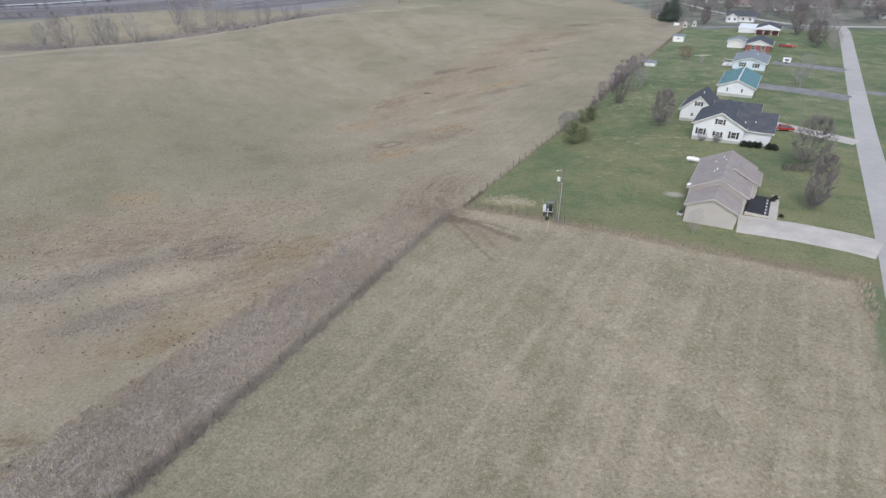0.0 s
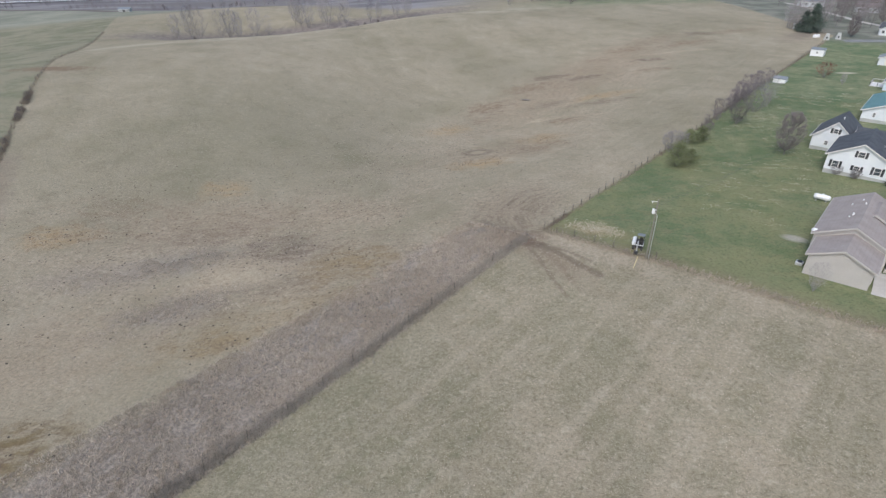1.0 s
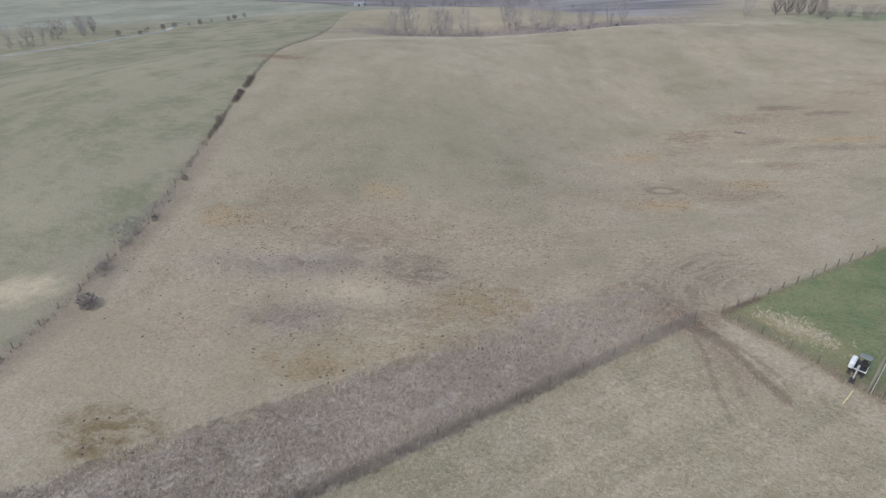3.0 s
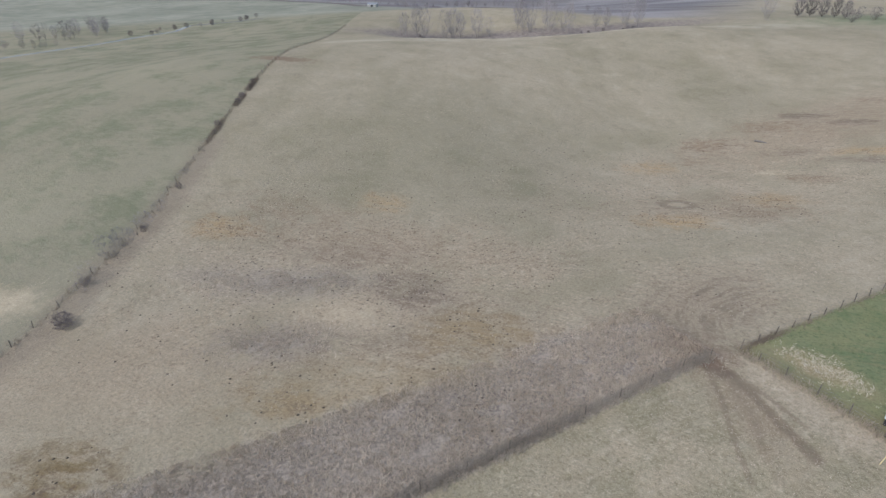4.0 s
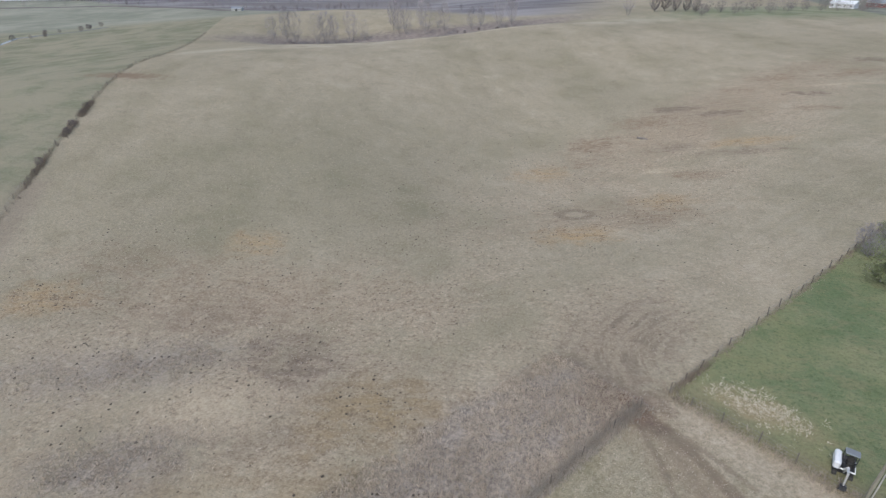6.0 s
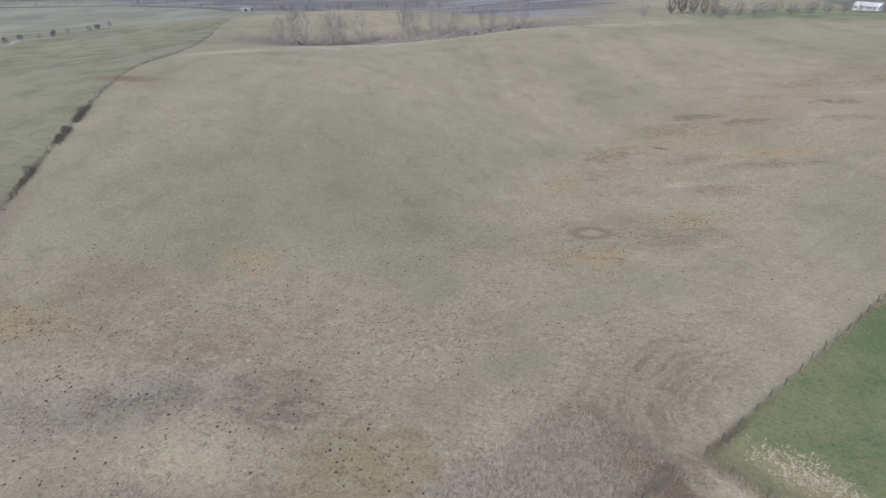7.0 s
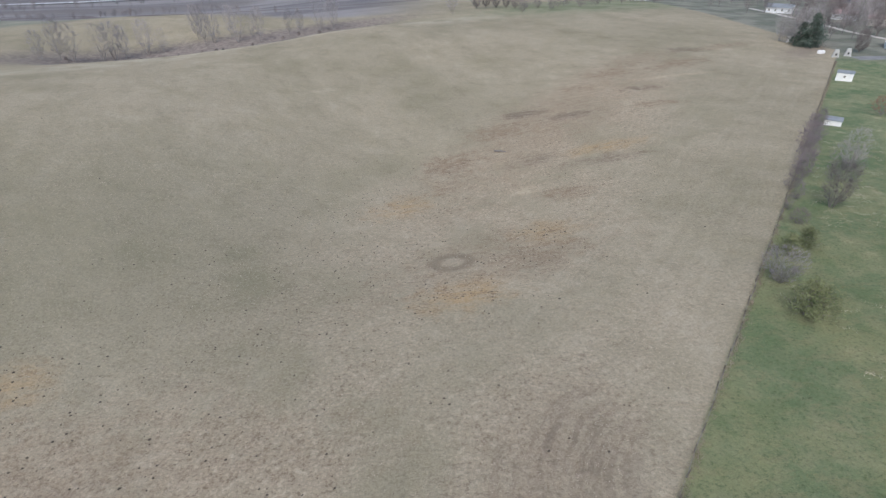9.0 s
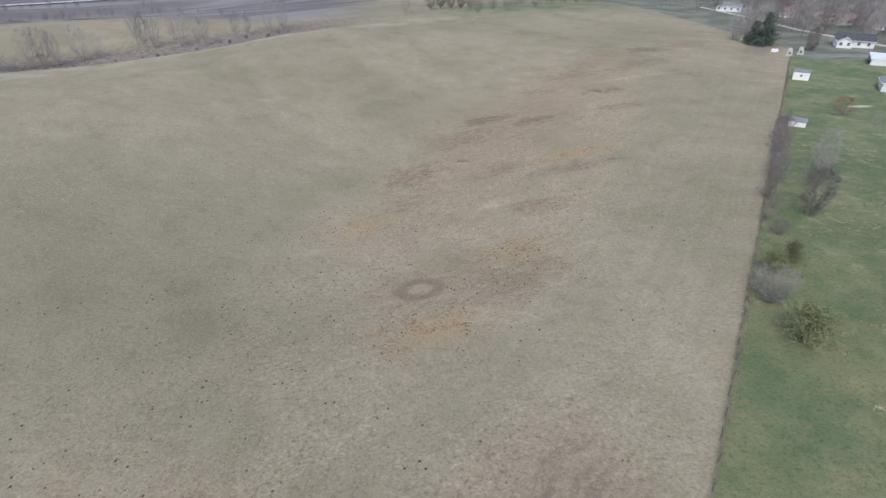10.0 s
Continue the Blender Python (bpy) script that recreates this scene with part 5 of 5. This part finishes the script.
low_tree = bare_tree("tree", 19, 6, "low leafless orchard tree with a dense round crown", stems=2, wide=0.52, low=0.2, belly=0.55, limbs=12, boughs=130, sprays=12, fine=0.003, group="leafless trees")
grey_bush = bare_tree("bush", 15, 5, "pale grey leafless bush beside the fence", "bush", stems=8, wide=0.55, low=0.1, belly=0.78, limbs=8, boughs=330, sprays=18, girth=0.009, spread=0.4, fine=0.0022, long=0.12, twig="twig_grey")
dark_bush = bare_tree("bush", 16, 2.6, "low dark leafless bush", "bush", stems=6, wide=0.62, low=0.06, belly=0.5, limbs=6, boughs=170, sprays=18, girth=0.012, spread=0.4, fine=0.004, long=0.14, twig="twig_dark")
wispy_bush = bare_tree("bush", 25, 4.4, "wispy grey leafless bush along the far fence", "bush", stems=6, wide=0.6, low=0.12, belly=0.6, limbs=7, boughs=120, sprays=12, girth=0.007, spread=0.4, fine=0.0016, long=0.15, twig="twig_grey")
fence_shrub = bare_tree("shrub", 26, 4.2, "upright purple grey leafless shrub along the garden fence", "shrub", stems=6, wide=0.34, low=0.06, belly=0.6, limbs=8, boughs=140, sprays=13, girth=0.008, spread=0.24, fine=0.0016, long=0.14, twig="twig_purple", bark="bark", group="shrubs along the garden fence")
vase_tree = bare_tree("tree", 27, 8.2, "leafless vase shaped tree on the lawn by the fence", stems=5, wide=0.31, low=0.14, belly=0.68, limbs=9, boughs=430, sprays=14, girth=0.01, spread=0.26, fine=0.0017, long=0.11, twig="twig_purple")
red_tree = bare_tree("tree", 17, 5, "small tree with reddish bare twigs on the lawn", stems=3, wide=0.62, low=0.2, belly=0.55, limbs=10, boughs=240, sprays=18, fine=0.0025, long=0.1, twig="twig_red")

# garden trees
stand(round_tree, 68.4, 95.2, 1.0, 20, True, "rounded leafless tree beside the lane")
stand(thick_tree, 58.3, 76.6, 0.72, 50, True, "leafless upright tree on the lawn by the driveway", 1.3)
stand(round_tree, 52.0, 124.6, 0.76, 140, label="small rounded leafless tree on the lawn", tall=1.15)
stand(vase_tree, 49.0, 147.2, 1.0, 200, True)
stand(fork_tree, 60.5, 163, 0.8, 30, True, "forked pale leafless tree on the lawn")
stand(red_tree, 87.5, 197, 0.95, 0, True)
stand(fork_tree, 89.0, 188.0, 0.3, 80, label="young leafless sapling on the lawn")
stand(grey_bush, 30.6, 125.4, 1.0, 0, True)
stand(dark_bush, 41.2, 142.0, 1.0, 0, True, "low dark leafless bush beside the fence")
for s_, w_, k in ((110, 48, 0.9), (178, 52, 0.95), (190, 50, 0.8), (185, 56, 0.85), (205, 45, 0.9), (212, 53, 1.0), (90, 72, 1.0), (120, 78, 0.9), (160, 80, 1.0), (226, 6, 0.8), (200, 57, 0.9), (170, 57, 0.7), (222, 44, 1.1)):
    x, y = xy(s_, w_)
    stand((round_tree, thick_tree, fork_tree)[int(s_) % 3], x, y, k, s_ * 7, label="leafless garden tree near the houses")
stand(fork_tree, 37.0, 70.7, 0.42, 10, label="young leafless tree before the tan house")
for s_, w_ in ((51.0, 31.2), (50.6, 34.2)):
    x, y = xy(s_, w_)
    stand(grey_bush, x, y, 0.36, s_ * 40 + w_ * 50, label="pale leafless shrub against the white house")
for i in range(4):
    x, y = xy(239 - i * 2.2, -21 + i * 1.9)
    stand(fork_tree, x, y, 1.15 + 0.1 * (i % 2), i * 70, label="forked leafless tree at the pasture corner")
stand(wispy_bush, 56.0, 157.5, 1.3, 130, True, "large pale grey leafless shrub with a fan of stems", 1.3)
for x, y, k in ((-87.5, 57.5, 0.75), (-92, 64.2, 0.95), (-94, 67.5, 0.8), (-97.4, 73.6, 0.7), (-101, 79, 0.5), (-84.5, 55.4, 0.5), (-111, 92, 0.35)):
    stand(wispy_bush, x, y, k * 1.15, x * 13, label="wispy grey leafless bush along the far fence", tall=0.9)
for x, y, k in ((-86.4, 56.6, 0.6), (-96, 72.4, 0.45), (-145.8, 141.8, 0.75), (-143.6, 138.8, 0.6), (-138.5, 131.4, 0.7), (-136, 127.8, 0.6), (-127, 113.6, 0.65), (-106.5, 87.2, 0.5)):
    stand(dark_bush, x, y, k, x * 13, label="low dark leafless bush along the far fence")

for x, y, k in ((-77.8, 49.4, 1.0), (-76.2, 48.9, 0.85)):
    stand(dark_bush, x, y, k, x * 13, tall=0.6, label="wide low heap of dark leafless brush by the far fence")
first = True
for i, (s_, k) in enumerate(((72, 0.5), (77, 0.6), (81, 0.85), (84.5, 0.7), (88, 1.0), (92, 0.8), (95, 1.1), (99, 0.9), (103, 1.15), (107, 1.0), (111, 1.1), (115, 0.9), (119, 1.0), (123, 0.7))):
    x, y = xy(s_, 0.7 + 0.8 * math.sin(i * 2.1))
    stand(fence_shrub, x, y, k * 1.25, i * 77, first)
    first = False
x, y = xy(262, 8)
stand(wood_tree, x, y, 1.1, 0, True)

# trees of the gully behind the hill
rng = random.Random(5)
first = True
for x, y, k in ((-219, 336, 1.9), (-215, 339, 1.8), (-207, 351, 1.75), (-203, 355, 1.8), (-199, 358, 1.6), (-192, 368, 1.7), (-173, 392, 1.8), (-166, 385, 1.6), (-160, 384, 1.5), (-155, 397, 1.6), (-146, 384, 1.7), (-132, 381, 1.75),
                (-118, 392, 1.3), (-113, 396, 1.2), (-100, 394, 1.75), (-92, 392, 1.7), (-24, 402, 1.3), (-225, 330, 1.3), (-185, 372, 1.2), (-143, 398, 1.2)):
    stand(tall_tree if first or rng.random() < 0.5 else fork_tree, x, y, k * 1.06, rng.uniform(0, 360), first, label="tall leafless tree in the gully")
    first = False
for i in range(16):
    f = i / 15
    stand(dark_bush, -222 + 130 * f + rng.uniform(-3, 3), 335 + 58 * f + rng.uniform(-6, 6), rng.uniform(0.5, 0.8), i * 40, label="low dark leafless bush in the gully")

# trees among the village houses, the orchard behind the hill, the low fields
for i in range(80):
    s_, w_ = rng.uniform(246, 325), rng.uniform(-14, 125)
    if abs((s_ - 316) * 0.5) + abs(w_ - 15) < 9:
        continue
    x, y = xy(s_, w_)
    stand(rng.choice((wood_tree, tall_tree, fork_tree)), x, y, rng.uniform(0.9, 1.4), rng.uniform(0, 360), label="leafless tree among the village houses")
for i in range(34):
    x, y = 14 + i * 3.5 + rng.uniform(-2, 2), 390 + i * 2.6 + rng.uniform(-3, 18)
    stand(low_tree, x, y, rng.uniform(0.95, 1.35), rng.uniform(0, 360), i == 0)
for x, y, k in ((-10, 425, 1.2), (-4, 428, 1.3), (2, 424, 1.1), (8, 420, 1.0), (13, 414, 0.9)):
    stand(thick_tree, x, y, k, x * 30, label="leafless tree at the end of the hill")
for i in range(16):
    x, y = -445 + rng.uniform(-22, 12), 222 + rng.uniform(-22, 40)
    stand(rng.choice((fork_tree, wood_tree)), x, y, rng.uniform(0.8, 1.4), rng.uniform(0, 360), label="leafless tree along the creek")
for i in range(18):
    stand(low_tree, -434 + rng.uniform(-12, 16), 150 + i * 3.2, rng.uniform(0.5, 0.85), i * 50, label="grey leafless thicket along the creek")
for i in range(14):
    stand(dark_bush, -412 + rng.uniform(-14, 8), 255 + i * 9, rng.uniform(0.8, 1.4), i * 50, label="low dark leafless bush along the creek")


def woods(name, source, places, label):
    """Far woods joined into one mesh, too many to count."""
    trunk, crown = source.children[0].data, source.children[1].data
    parts = []
    for me in (trunk, crown):
        c = np.empty(len(me.vertices) * 3, dtype=np.float32)
        me.vertices.foreach_get("co", c)
        me.calc_loop_triangles()
        f = np.empty(len(me.loop_triangles) * 3, dtype=np.int32)
        me.loop_triangles.foreach_get("vertices", f)
        parts.append((c.reshape(-1, 3), f.reshape(-1, 3)))
    verts = np.concatenate([parts[0][0], parts[1][0]])
    tris = np.concatenate([parts[0][1], parts[1][1] + len(parts[0][0])])
    allv, allf = [], []
    for i, (x, y, k, a) in enumerate(places):
        ca, sa = math.cos(a), math.sin(a)
        v = np.stack([(verts[:, 0] * ca - verts[:, 1] * sa) * k + x, (verts[:, 0] * sa + verts[:, 1] * ca) * k + y, verts[:, 2] * k + gz(x, y)], -1)
        allv.append(v)
        allf.append(tris + len(verts) * i)
    return tagged(new(name, quick(name, np.concatenate(allv), np.concatenate(allf), "twig")), label, "woods", kind="stuff")


places = []
for i in range(250):
    x, y = xy(330 + 190 * rng.random() ** 1.3, rng.uniform(-75, 210))
    places.append((x, y, rng.uniform(0.9, 1.5), rng.uniform(0, 6.3)))
for i in range(70):
    x = rng.uniform(-540, -150)
    places.append((x, 575 - 0.3 * (x + 532) * 0.9 + rng.uniform(-8, 22), rng.uniform(0.35, 0.6), rng.uniform(0, 6.3)))
for i in range(110):
    x, y = xy(rng.uniform(255, 335), rng.uniform(-20, 150))
    places.append((x, y, rng.uniform(0.8, 1.35), rng.uniform(0, 6.3)))
for i in range(50):
    x = rng.uniform(-760, -330)
    places.append((x, 690 + (x + 500) * 0.45 + rng.uniform(-45, 30), rng.uniform(0.6, 1.0), rng.uniform(0, 6.3)))
woods("woods", wood_tree, places, "grey leafless far woods behind the village and low fields")


def needles(name, seed, height, radius, material, label, category, layers=14, droop=-0.25, ragged=0.3, leaf_size=0.022):
    """An evergreen: a trunk, limbs and some thousands of small sprays of needles, in layers with gaps."""
    rng = random.Random(seed)
    wood, leaf = Shape(), Shape()
    wood.tube((0, 0, -0.3), (0, 0, height * 0.95), height * 0.022, height * 0.004, 8)
    for i in range(layers):
        f = i / layers
        z = height * (0.08 + 0.9 * f)
        reach = radius * (1 - f) ** 0.8 * (1 if f > 0.08 else 0.8) + 0.15
        for k in range(int(10 - 4 * f)):
            a = rng.uniform(0, 2 * math.pi)
            r = reach * rng.uniform(1 - ragged, 1 + ragged * 0.5)
            end = Vector((math.cos(a) * r, math.sin(a) * r, z + droop * r + rng.uniform(-0.2, 0.2)))
            base = Vector((0, 0, z))
            wood.tube(base, end, height * 0.005, height * 0.0015, 3, False)
            for j in range(int(10 + r * 5)):
                u = rng.uniform(0.2, 1.05)
                p = base.lerp(end, u) + Vector((rng.gauss(0, 1), rng.gauss(0, 1), rng.gauss(0, 0.7))) * (0.07 * radius + 0.04)
                d = Vector((rng.uniform(-1, 1), rng.uniform(-1, 1), rng.uniform(-0.6, 0.8))).normalized()
                e = d.orthogonal().normalized()
                g = height * leaf_size * rng.uniform(0.7, 1.4)
                leaf.add([p - e * g * 0.5, p + e * g * 0.5, p + d * g * 2.2, p + d.cross(e) * g * 0.6], [(0, 1, 2), (0, 2, 3)])
    t = thing(name, 0, 0, 0, 0, label, category)
    part("trunk", wood, "bark", t)
    me = bpy.data.meshes.new("crown")
    me.from_pydata(leaf.v, [], leaf.f)
    me.materials.append(M[material])
    part("crown", me, material, t)
    return t


spruce = needles("spruce_tree", 21, 12.2, 5.8, "spruce", "dark green spruce at the pasture corner", "tree", 18, -0.25, 0.5)
x, y = xy(231, -10)
stand(spruce, x, y, 1.0, 0, True)
x, y = xy(232.5, -13.6)
stand(spruce, x, y, 0.72, 130, label="smaller dark green spruce beside the tall one")
cedar = needles("cedar_tree", 22, 5.2, 3.6, "cedar", "olive green cedar bush beside the fence", "bush", 14, 0.28, 0.55, 0.026)
stand(cedar, 29.8, 117.8, 1.0, 0, True)
stand(cedar, 35.0, 132.6, 0.68, 60)
stand(cedar, 38.0, 133.8, 0.72, 150)
stand(cedar, 32.6, 119.4, 0.6, 250)
shrub = needles("shrub", 23, 1.2, 0.8, "boxwood", "clipped dark evergreen shrub along the garage", "shrub", 10, 0.1, 0.3, 0.08)
first = True
for i in range(6):
    x, y = xy(50.6, 39.4 + i * 0.95 + (0.9 if i > 3 else 0))
    stand(shrub, x, y, 1.0, i * 60, first)
    first = False
for s_, w_, k in ((16.0, 47.8, 0.45), (21.5, 46.3, 0.6), (22.6, 46.6, 0.7)):
    x, y = xy(s_, w_)
    stand(shrub, x, y, k, s_ * 20, label="dark evergreen shrub on the lawn")

for s_, w_, k in ((38.6, 47.4, 0.5), (39.0, 48.8, 0.55), (39.4, 50.2, 0.5), (39.8, 51.6, 0.55), (40.4, 52.9, 0.6)):
    x, y = xy(s_, w_)
    stand(dark_bush, x, y, k, s_ * 90, label="low brown hedge bush on the lawn")

# creek, barn
ribbon("creek", [(-380, 120), (-398, 160), (-396, 215), (-404, 250), (-405, 282), (-426, 309), (-420, 323), (-407, 342), (-404, 365)], 3.0, "water", "narrow shining creek in the low pasture", "creek", 0.15, 4)
h = thing("barn", -405, 516, gz(-405, 516), 20, "small far pale grey barn with a grey roof", "barn")
block(h, "block", "shingle_grey", -5, 5, -3.2, 3.2, 2.4, 3.8, "x")
door(h, 0, -3.2, 0, 2.4, 2.1, "front", "dark")


# ---- growth on the ground ----
def tufts(name, places, blades, tall, lean, wide, material, label, category, seed, per=None):
    """Clumps of thin blades: each blade one narrow triangle rooted in the ground."""
    rs = np.random.RandomState(seed)
    n = len(places)
    px, py = np.repeat(places[:, 0], blades), np.repeat(places[:, 1], blades)
    size = np.repeat(rs.uniform(0.55, 1.3, n), blades) * (np.repeat(per, blades) if per is not None else 1.0)
    px = px + rs.normal(0, 0.12, len(px)) * size
    py = py + rs.normal(0, 0.12, len(py)) * size
    pz = ground(px, py) - 0.02
    a = rs.uniform(0, 2 * np.pi, len(px))
    h = tall * size * rs.uniform(0.6, 1.15, len(px))
    out = lean * h * rs.uniform(0.2, 1.0, len(px))
    b = rs.uniform(0, 2 * np.pi, len(px))
    hw = wide * rs.uniform(0.6, 1.3, len(px)) * size
    v = np.stack([np.stack([px - np.cos(b) * hw, py - np.sin(b) * hw, pz], -1), np.stack([px + np.cos(b) * hw, py + np.sin(b) * hw, pz], -1),
                  np.stack([px + np.cos(a) * out, py + np.sin(a) * out, pz + h], -1)], 1).reshape(-1, 3)
    f = np.arange(len(v)).reshape(-1, 3)
    return tagged(new(name, quick(name, v, f, material)), label, category, kind="stuff")


rs = np.random.RandomState(3)


def lane_places(s, w):
    return np.stack([3.4 + SIN * s + COS * w, 86.5 + COS * s - SIN * w], -1)


# tall dry weeds on the old fence line, thinner weeds beside it
n = 4000
s_ = rs.uniform(-106, -3, n)
tufts("hedge_weeds", lane_places(s_, -0.7 - 0.045 * np.minimum(s_ + 8, 0) + rs.normal(0, 0.5, n)), 7, 0.7, 0.45, 0.02, "weed_grey", "tall dry grey weeds along the old fence", "weeds", 4)
n = 31000
s_ = rs.uniform(-108, -3, n)
w_ = -0.3 - 0.045 * np.minimum(s_ + 8, 0) - rs.uniform(0, 1, n) ** 1.15 * (12.5 - 0.045 * np.minimum(s_ + 8, 0))
keep = np.array([noise.noise(Vector((a * 0.22, b * 0.4, 3))) for a, b in zip(s_, w_)]) > rs.uniform(-0.6, 0.0, n)
tufts("grey_weeds", lane_places(s_[keep], w_[keep]), 6, 0.36, 1.0, 0.024, "weed", "matted dry grey weeds in the pasture", "weeds", 5)
n = 4200
u, v = rs.normal(0, 1, n), rs.normal(0, 1, n)
first_bed = np.arange(n) < 2700
p = np.where(first_bed[:, None], np.stack([-58 + u * 8.4 - v * 1.6, 76 + u * 5.4 + v * 2.4], -1), np.stack([-47.5 + u * 4.2 - v * 1.4, 61.5 + u * 2.4 + v * 2.2], -1))
keep = np.array([noise.noise(Vector((a * 0.2, b * 0.25, 7))) for a, b in p]) > -0.1
tufts("thin_weeds", p[keep], 5, 0.26, 0.9, 0.025, "weed", "thin dry weeds on grazed ground", "weeds", 6)
# brush and weeds along the garden fence
n = 2300
s_ = np.concatenate([rs.uniform(24, 205, n - 400), rs.uniform(0, 24, 150), rs.normal(4, 2, 250)])
tufts("fence_weeds", lane_places(s_, 0.2 + rs.normal(0, 0.22, n)), 6, 0.42, 0.6, 0.02, "weed_brown", "dry weeds under the garden fence", "weeds", 7)
n = 1300
w_ = rs.uniform(0.5, 56, n)
tufts("verge_weeds", lane_places(rs.normal(0.0, 0.5, n), w_), 6, 0.5, 0.6, 0.022, "weed", "dry weeds along the lawn's edge", "weeds", 9)
y_ = np.concatenate([rs.uniform(25, 120, 260), rs.uniform(104, 170, 260), rs.normal(113, 3, 200), rs.uniform(126, 134, 420), rs.uniform(137, 147, 520), rs.uniform(172, 330, 260)])
n = len(y_)
tufts("far_fence_weeds", np.stack([-76.5 - 0.691 * (y_ - 41) + rs.normal(0, 0.55, n), y_], -1), 7, 0.75, 0.5, 0.026, "weed_brown", "dry weeds along the far fence", "weeds", 10)
# cut stems strewn on the lawn
n = 420
p = np.stack([11.8 + rs.normal(0, 2.1, n), 87.0 + rs.normal(0, 1.3, n)], -1)
p[:, 1] -= (p[:, 0] - 11.8) * 0.45
tufts("cut_stems", p, 5, 0.2, 2.6, 0.04, "straw", "pale cut stems strewn on the lawn", "cut stems", 11)
centres = np.stack([rs.uniform(13, 75, 420), rs.uniform(2, 30, 420)], -1)
keep = np.array([noise.noise(Vector((a * 0.07, b * 0.07, 1))) for a, b in centres]) > -0.05
centres = centres[keep]
along = np.repeat(rs.normal(0, 0.5, len(centres)), 26) + 0.4
p = np.repeat(lane_places(centres[:, 0] * 1.6, centres[:, 1]), 26, 0)
drift = rs.normal(0, 0.55, len(p))
p = p + np.stack([drift * np.cos(along), -drift * np.sin(along)], -1) + rs.normal(0, 0.22, p.shape)
tufts("pale_grass", p, 2, 0.12, 1.6, 0.035, "straw", "pale dead grass patches on the lawn", "dead grass", 12)
n = 110
s_ = rs.uniform(-9, 1.5, n)
tufts("ditch_weeds", lane_places(s_, 57.2 - 0.1 * s_ + rs.normal(0, 0.5, n)), 7, 0.75, 0.6, 0.025, "weed", "pale dry reeds in the ditch by the lane", "weeds", 16)
# turf in the lawn
n = 14000
s_, w_ = rs.uniform(0, 110, n), rs.uniform(0.5, 30, n)
tufts("turf", lane_places(s_, w_), 4, 0.13, 0.9, 0.035, "turf", "green turf tufts on the lawn", "turf", 13)
# stubble in the pasture and the mown field
n = 26000
p = np.stack([rs.uniform(-95, 20, n), rs.uniform(45, 175, n)], -1)
w_ = (p[:, 0] - 3.4) * COS - (p[:, 1] - 86.5) * SIN
s_ = (p[:, 0] - 3.4) * SIN + (p[:, 1] - 86.5) * COS
tufts("stubble", p[w_ < -0.5], 4, 0.13, 1.2, 0.03, "weed", "short dry grass tufts in the pasture", "grass", 14)
n = 18000
tufts("mown_stubble", lane_places(rs.uniform(-75, -1, n), rs.uniform(0.3, 55, n)), 4, 0.12, 1.2, 0.03, "weed", "short dry stubble in the mown field", "grass", 15)


# dark clods lying about the pasture
def clods(places, sizes):
    s = Shape()
    r = random.Random(8)
    for (x, y), k in zip(places, sizes):
        z = gz(x, y)
        top = Vector((x, y, z + k * 0.55))
        ring = [Vector((x + math.cos(a) * k * r.uniform(0.7, 1.3), y + math.sin(a) * k * r.uniform(0.7, 1.3), z - 0.03)) for a in (i * math.pi / 3 for i in range(6))]
        mid = [q.lerp(top, 0.45) + Vector((0, 0, k * 0.2)) for q in ring]
        s.add(ring + mid + [top], [(i, (i + 1) % 6, 6 + (i + 1) % 6, 6 + i) for i in range(6)] + [(6 + i, 6 + (i + 1) % 6, 12) for i in range(6)])
    return tagged(new("clods", s.mesh("clods")), "dark dung clods scattered over the pasture", "clods", kind="stuff")


pts = []
for cx, cy, sx, sy, n in ((-11, 129, 3.5, 2.2, 45), (3, 148, 3, 2.5, 45), (1, 139, 5, 3, 40), (-25, 167, 5, 3, 40), (-40, 135, 30, 22, 200), (-60, 100, 22, 14, 220), (-70, 70, 16, 12, 150), (-30, 150, 14, 20, 240), (-55, 105, 24, 16, 200), (-25, 110, 12, 14, 70), (-14, 190, 6, 4, 40), (-26, 76, 4, 3, 60), (-86, 82, 4, 2.5, 50), (-67, 109, 4, 3, 30), (-56, 77, 9, 4, 60), (-40, 82, 5, 4, 40),
                          (-37, 54, 4, 3, 25), (-86, 82, 5, 3, 35), (-20, 64, 4, 3, 40), (5, 160, 14, 30, 70), (-47, 36, 3, 3, 20), (-35, 165, 12, 16, 90), (-52, 60, 10, 6, 60)):
    for x, y in np.stack([cx + rs.normal(0, sx, int(n * 1.7)), cy + rs.normal(0, sy, int(n * 1.7))], -1):
        if (x - 3.4) * COS - (y - 86.5) * SIN < -2 and x > -95 - 0.691 * (y - 62):
            pts.append((x, y))
c = clods(pts, [0.055 + 0.155 * rs.random_sample() ** 2.3 for _ in pts])
c.data.materials.append(M["dung"])
log = thing("log", -3.4, 195.3, gz(-3.4, 195.3), -10, "weathered grey log lying in the pasture", "log")
part("log_wood", Shape().tube((-1.5, 0, 0.22), (0.2, 0.15, 0.26), 0.24, 0.27, 8).tube((0.2, 0.15, 0.26), (1.6, -0.1, 0.2), 0.27, 0.18, 8), "bark", log)
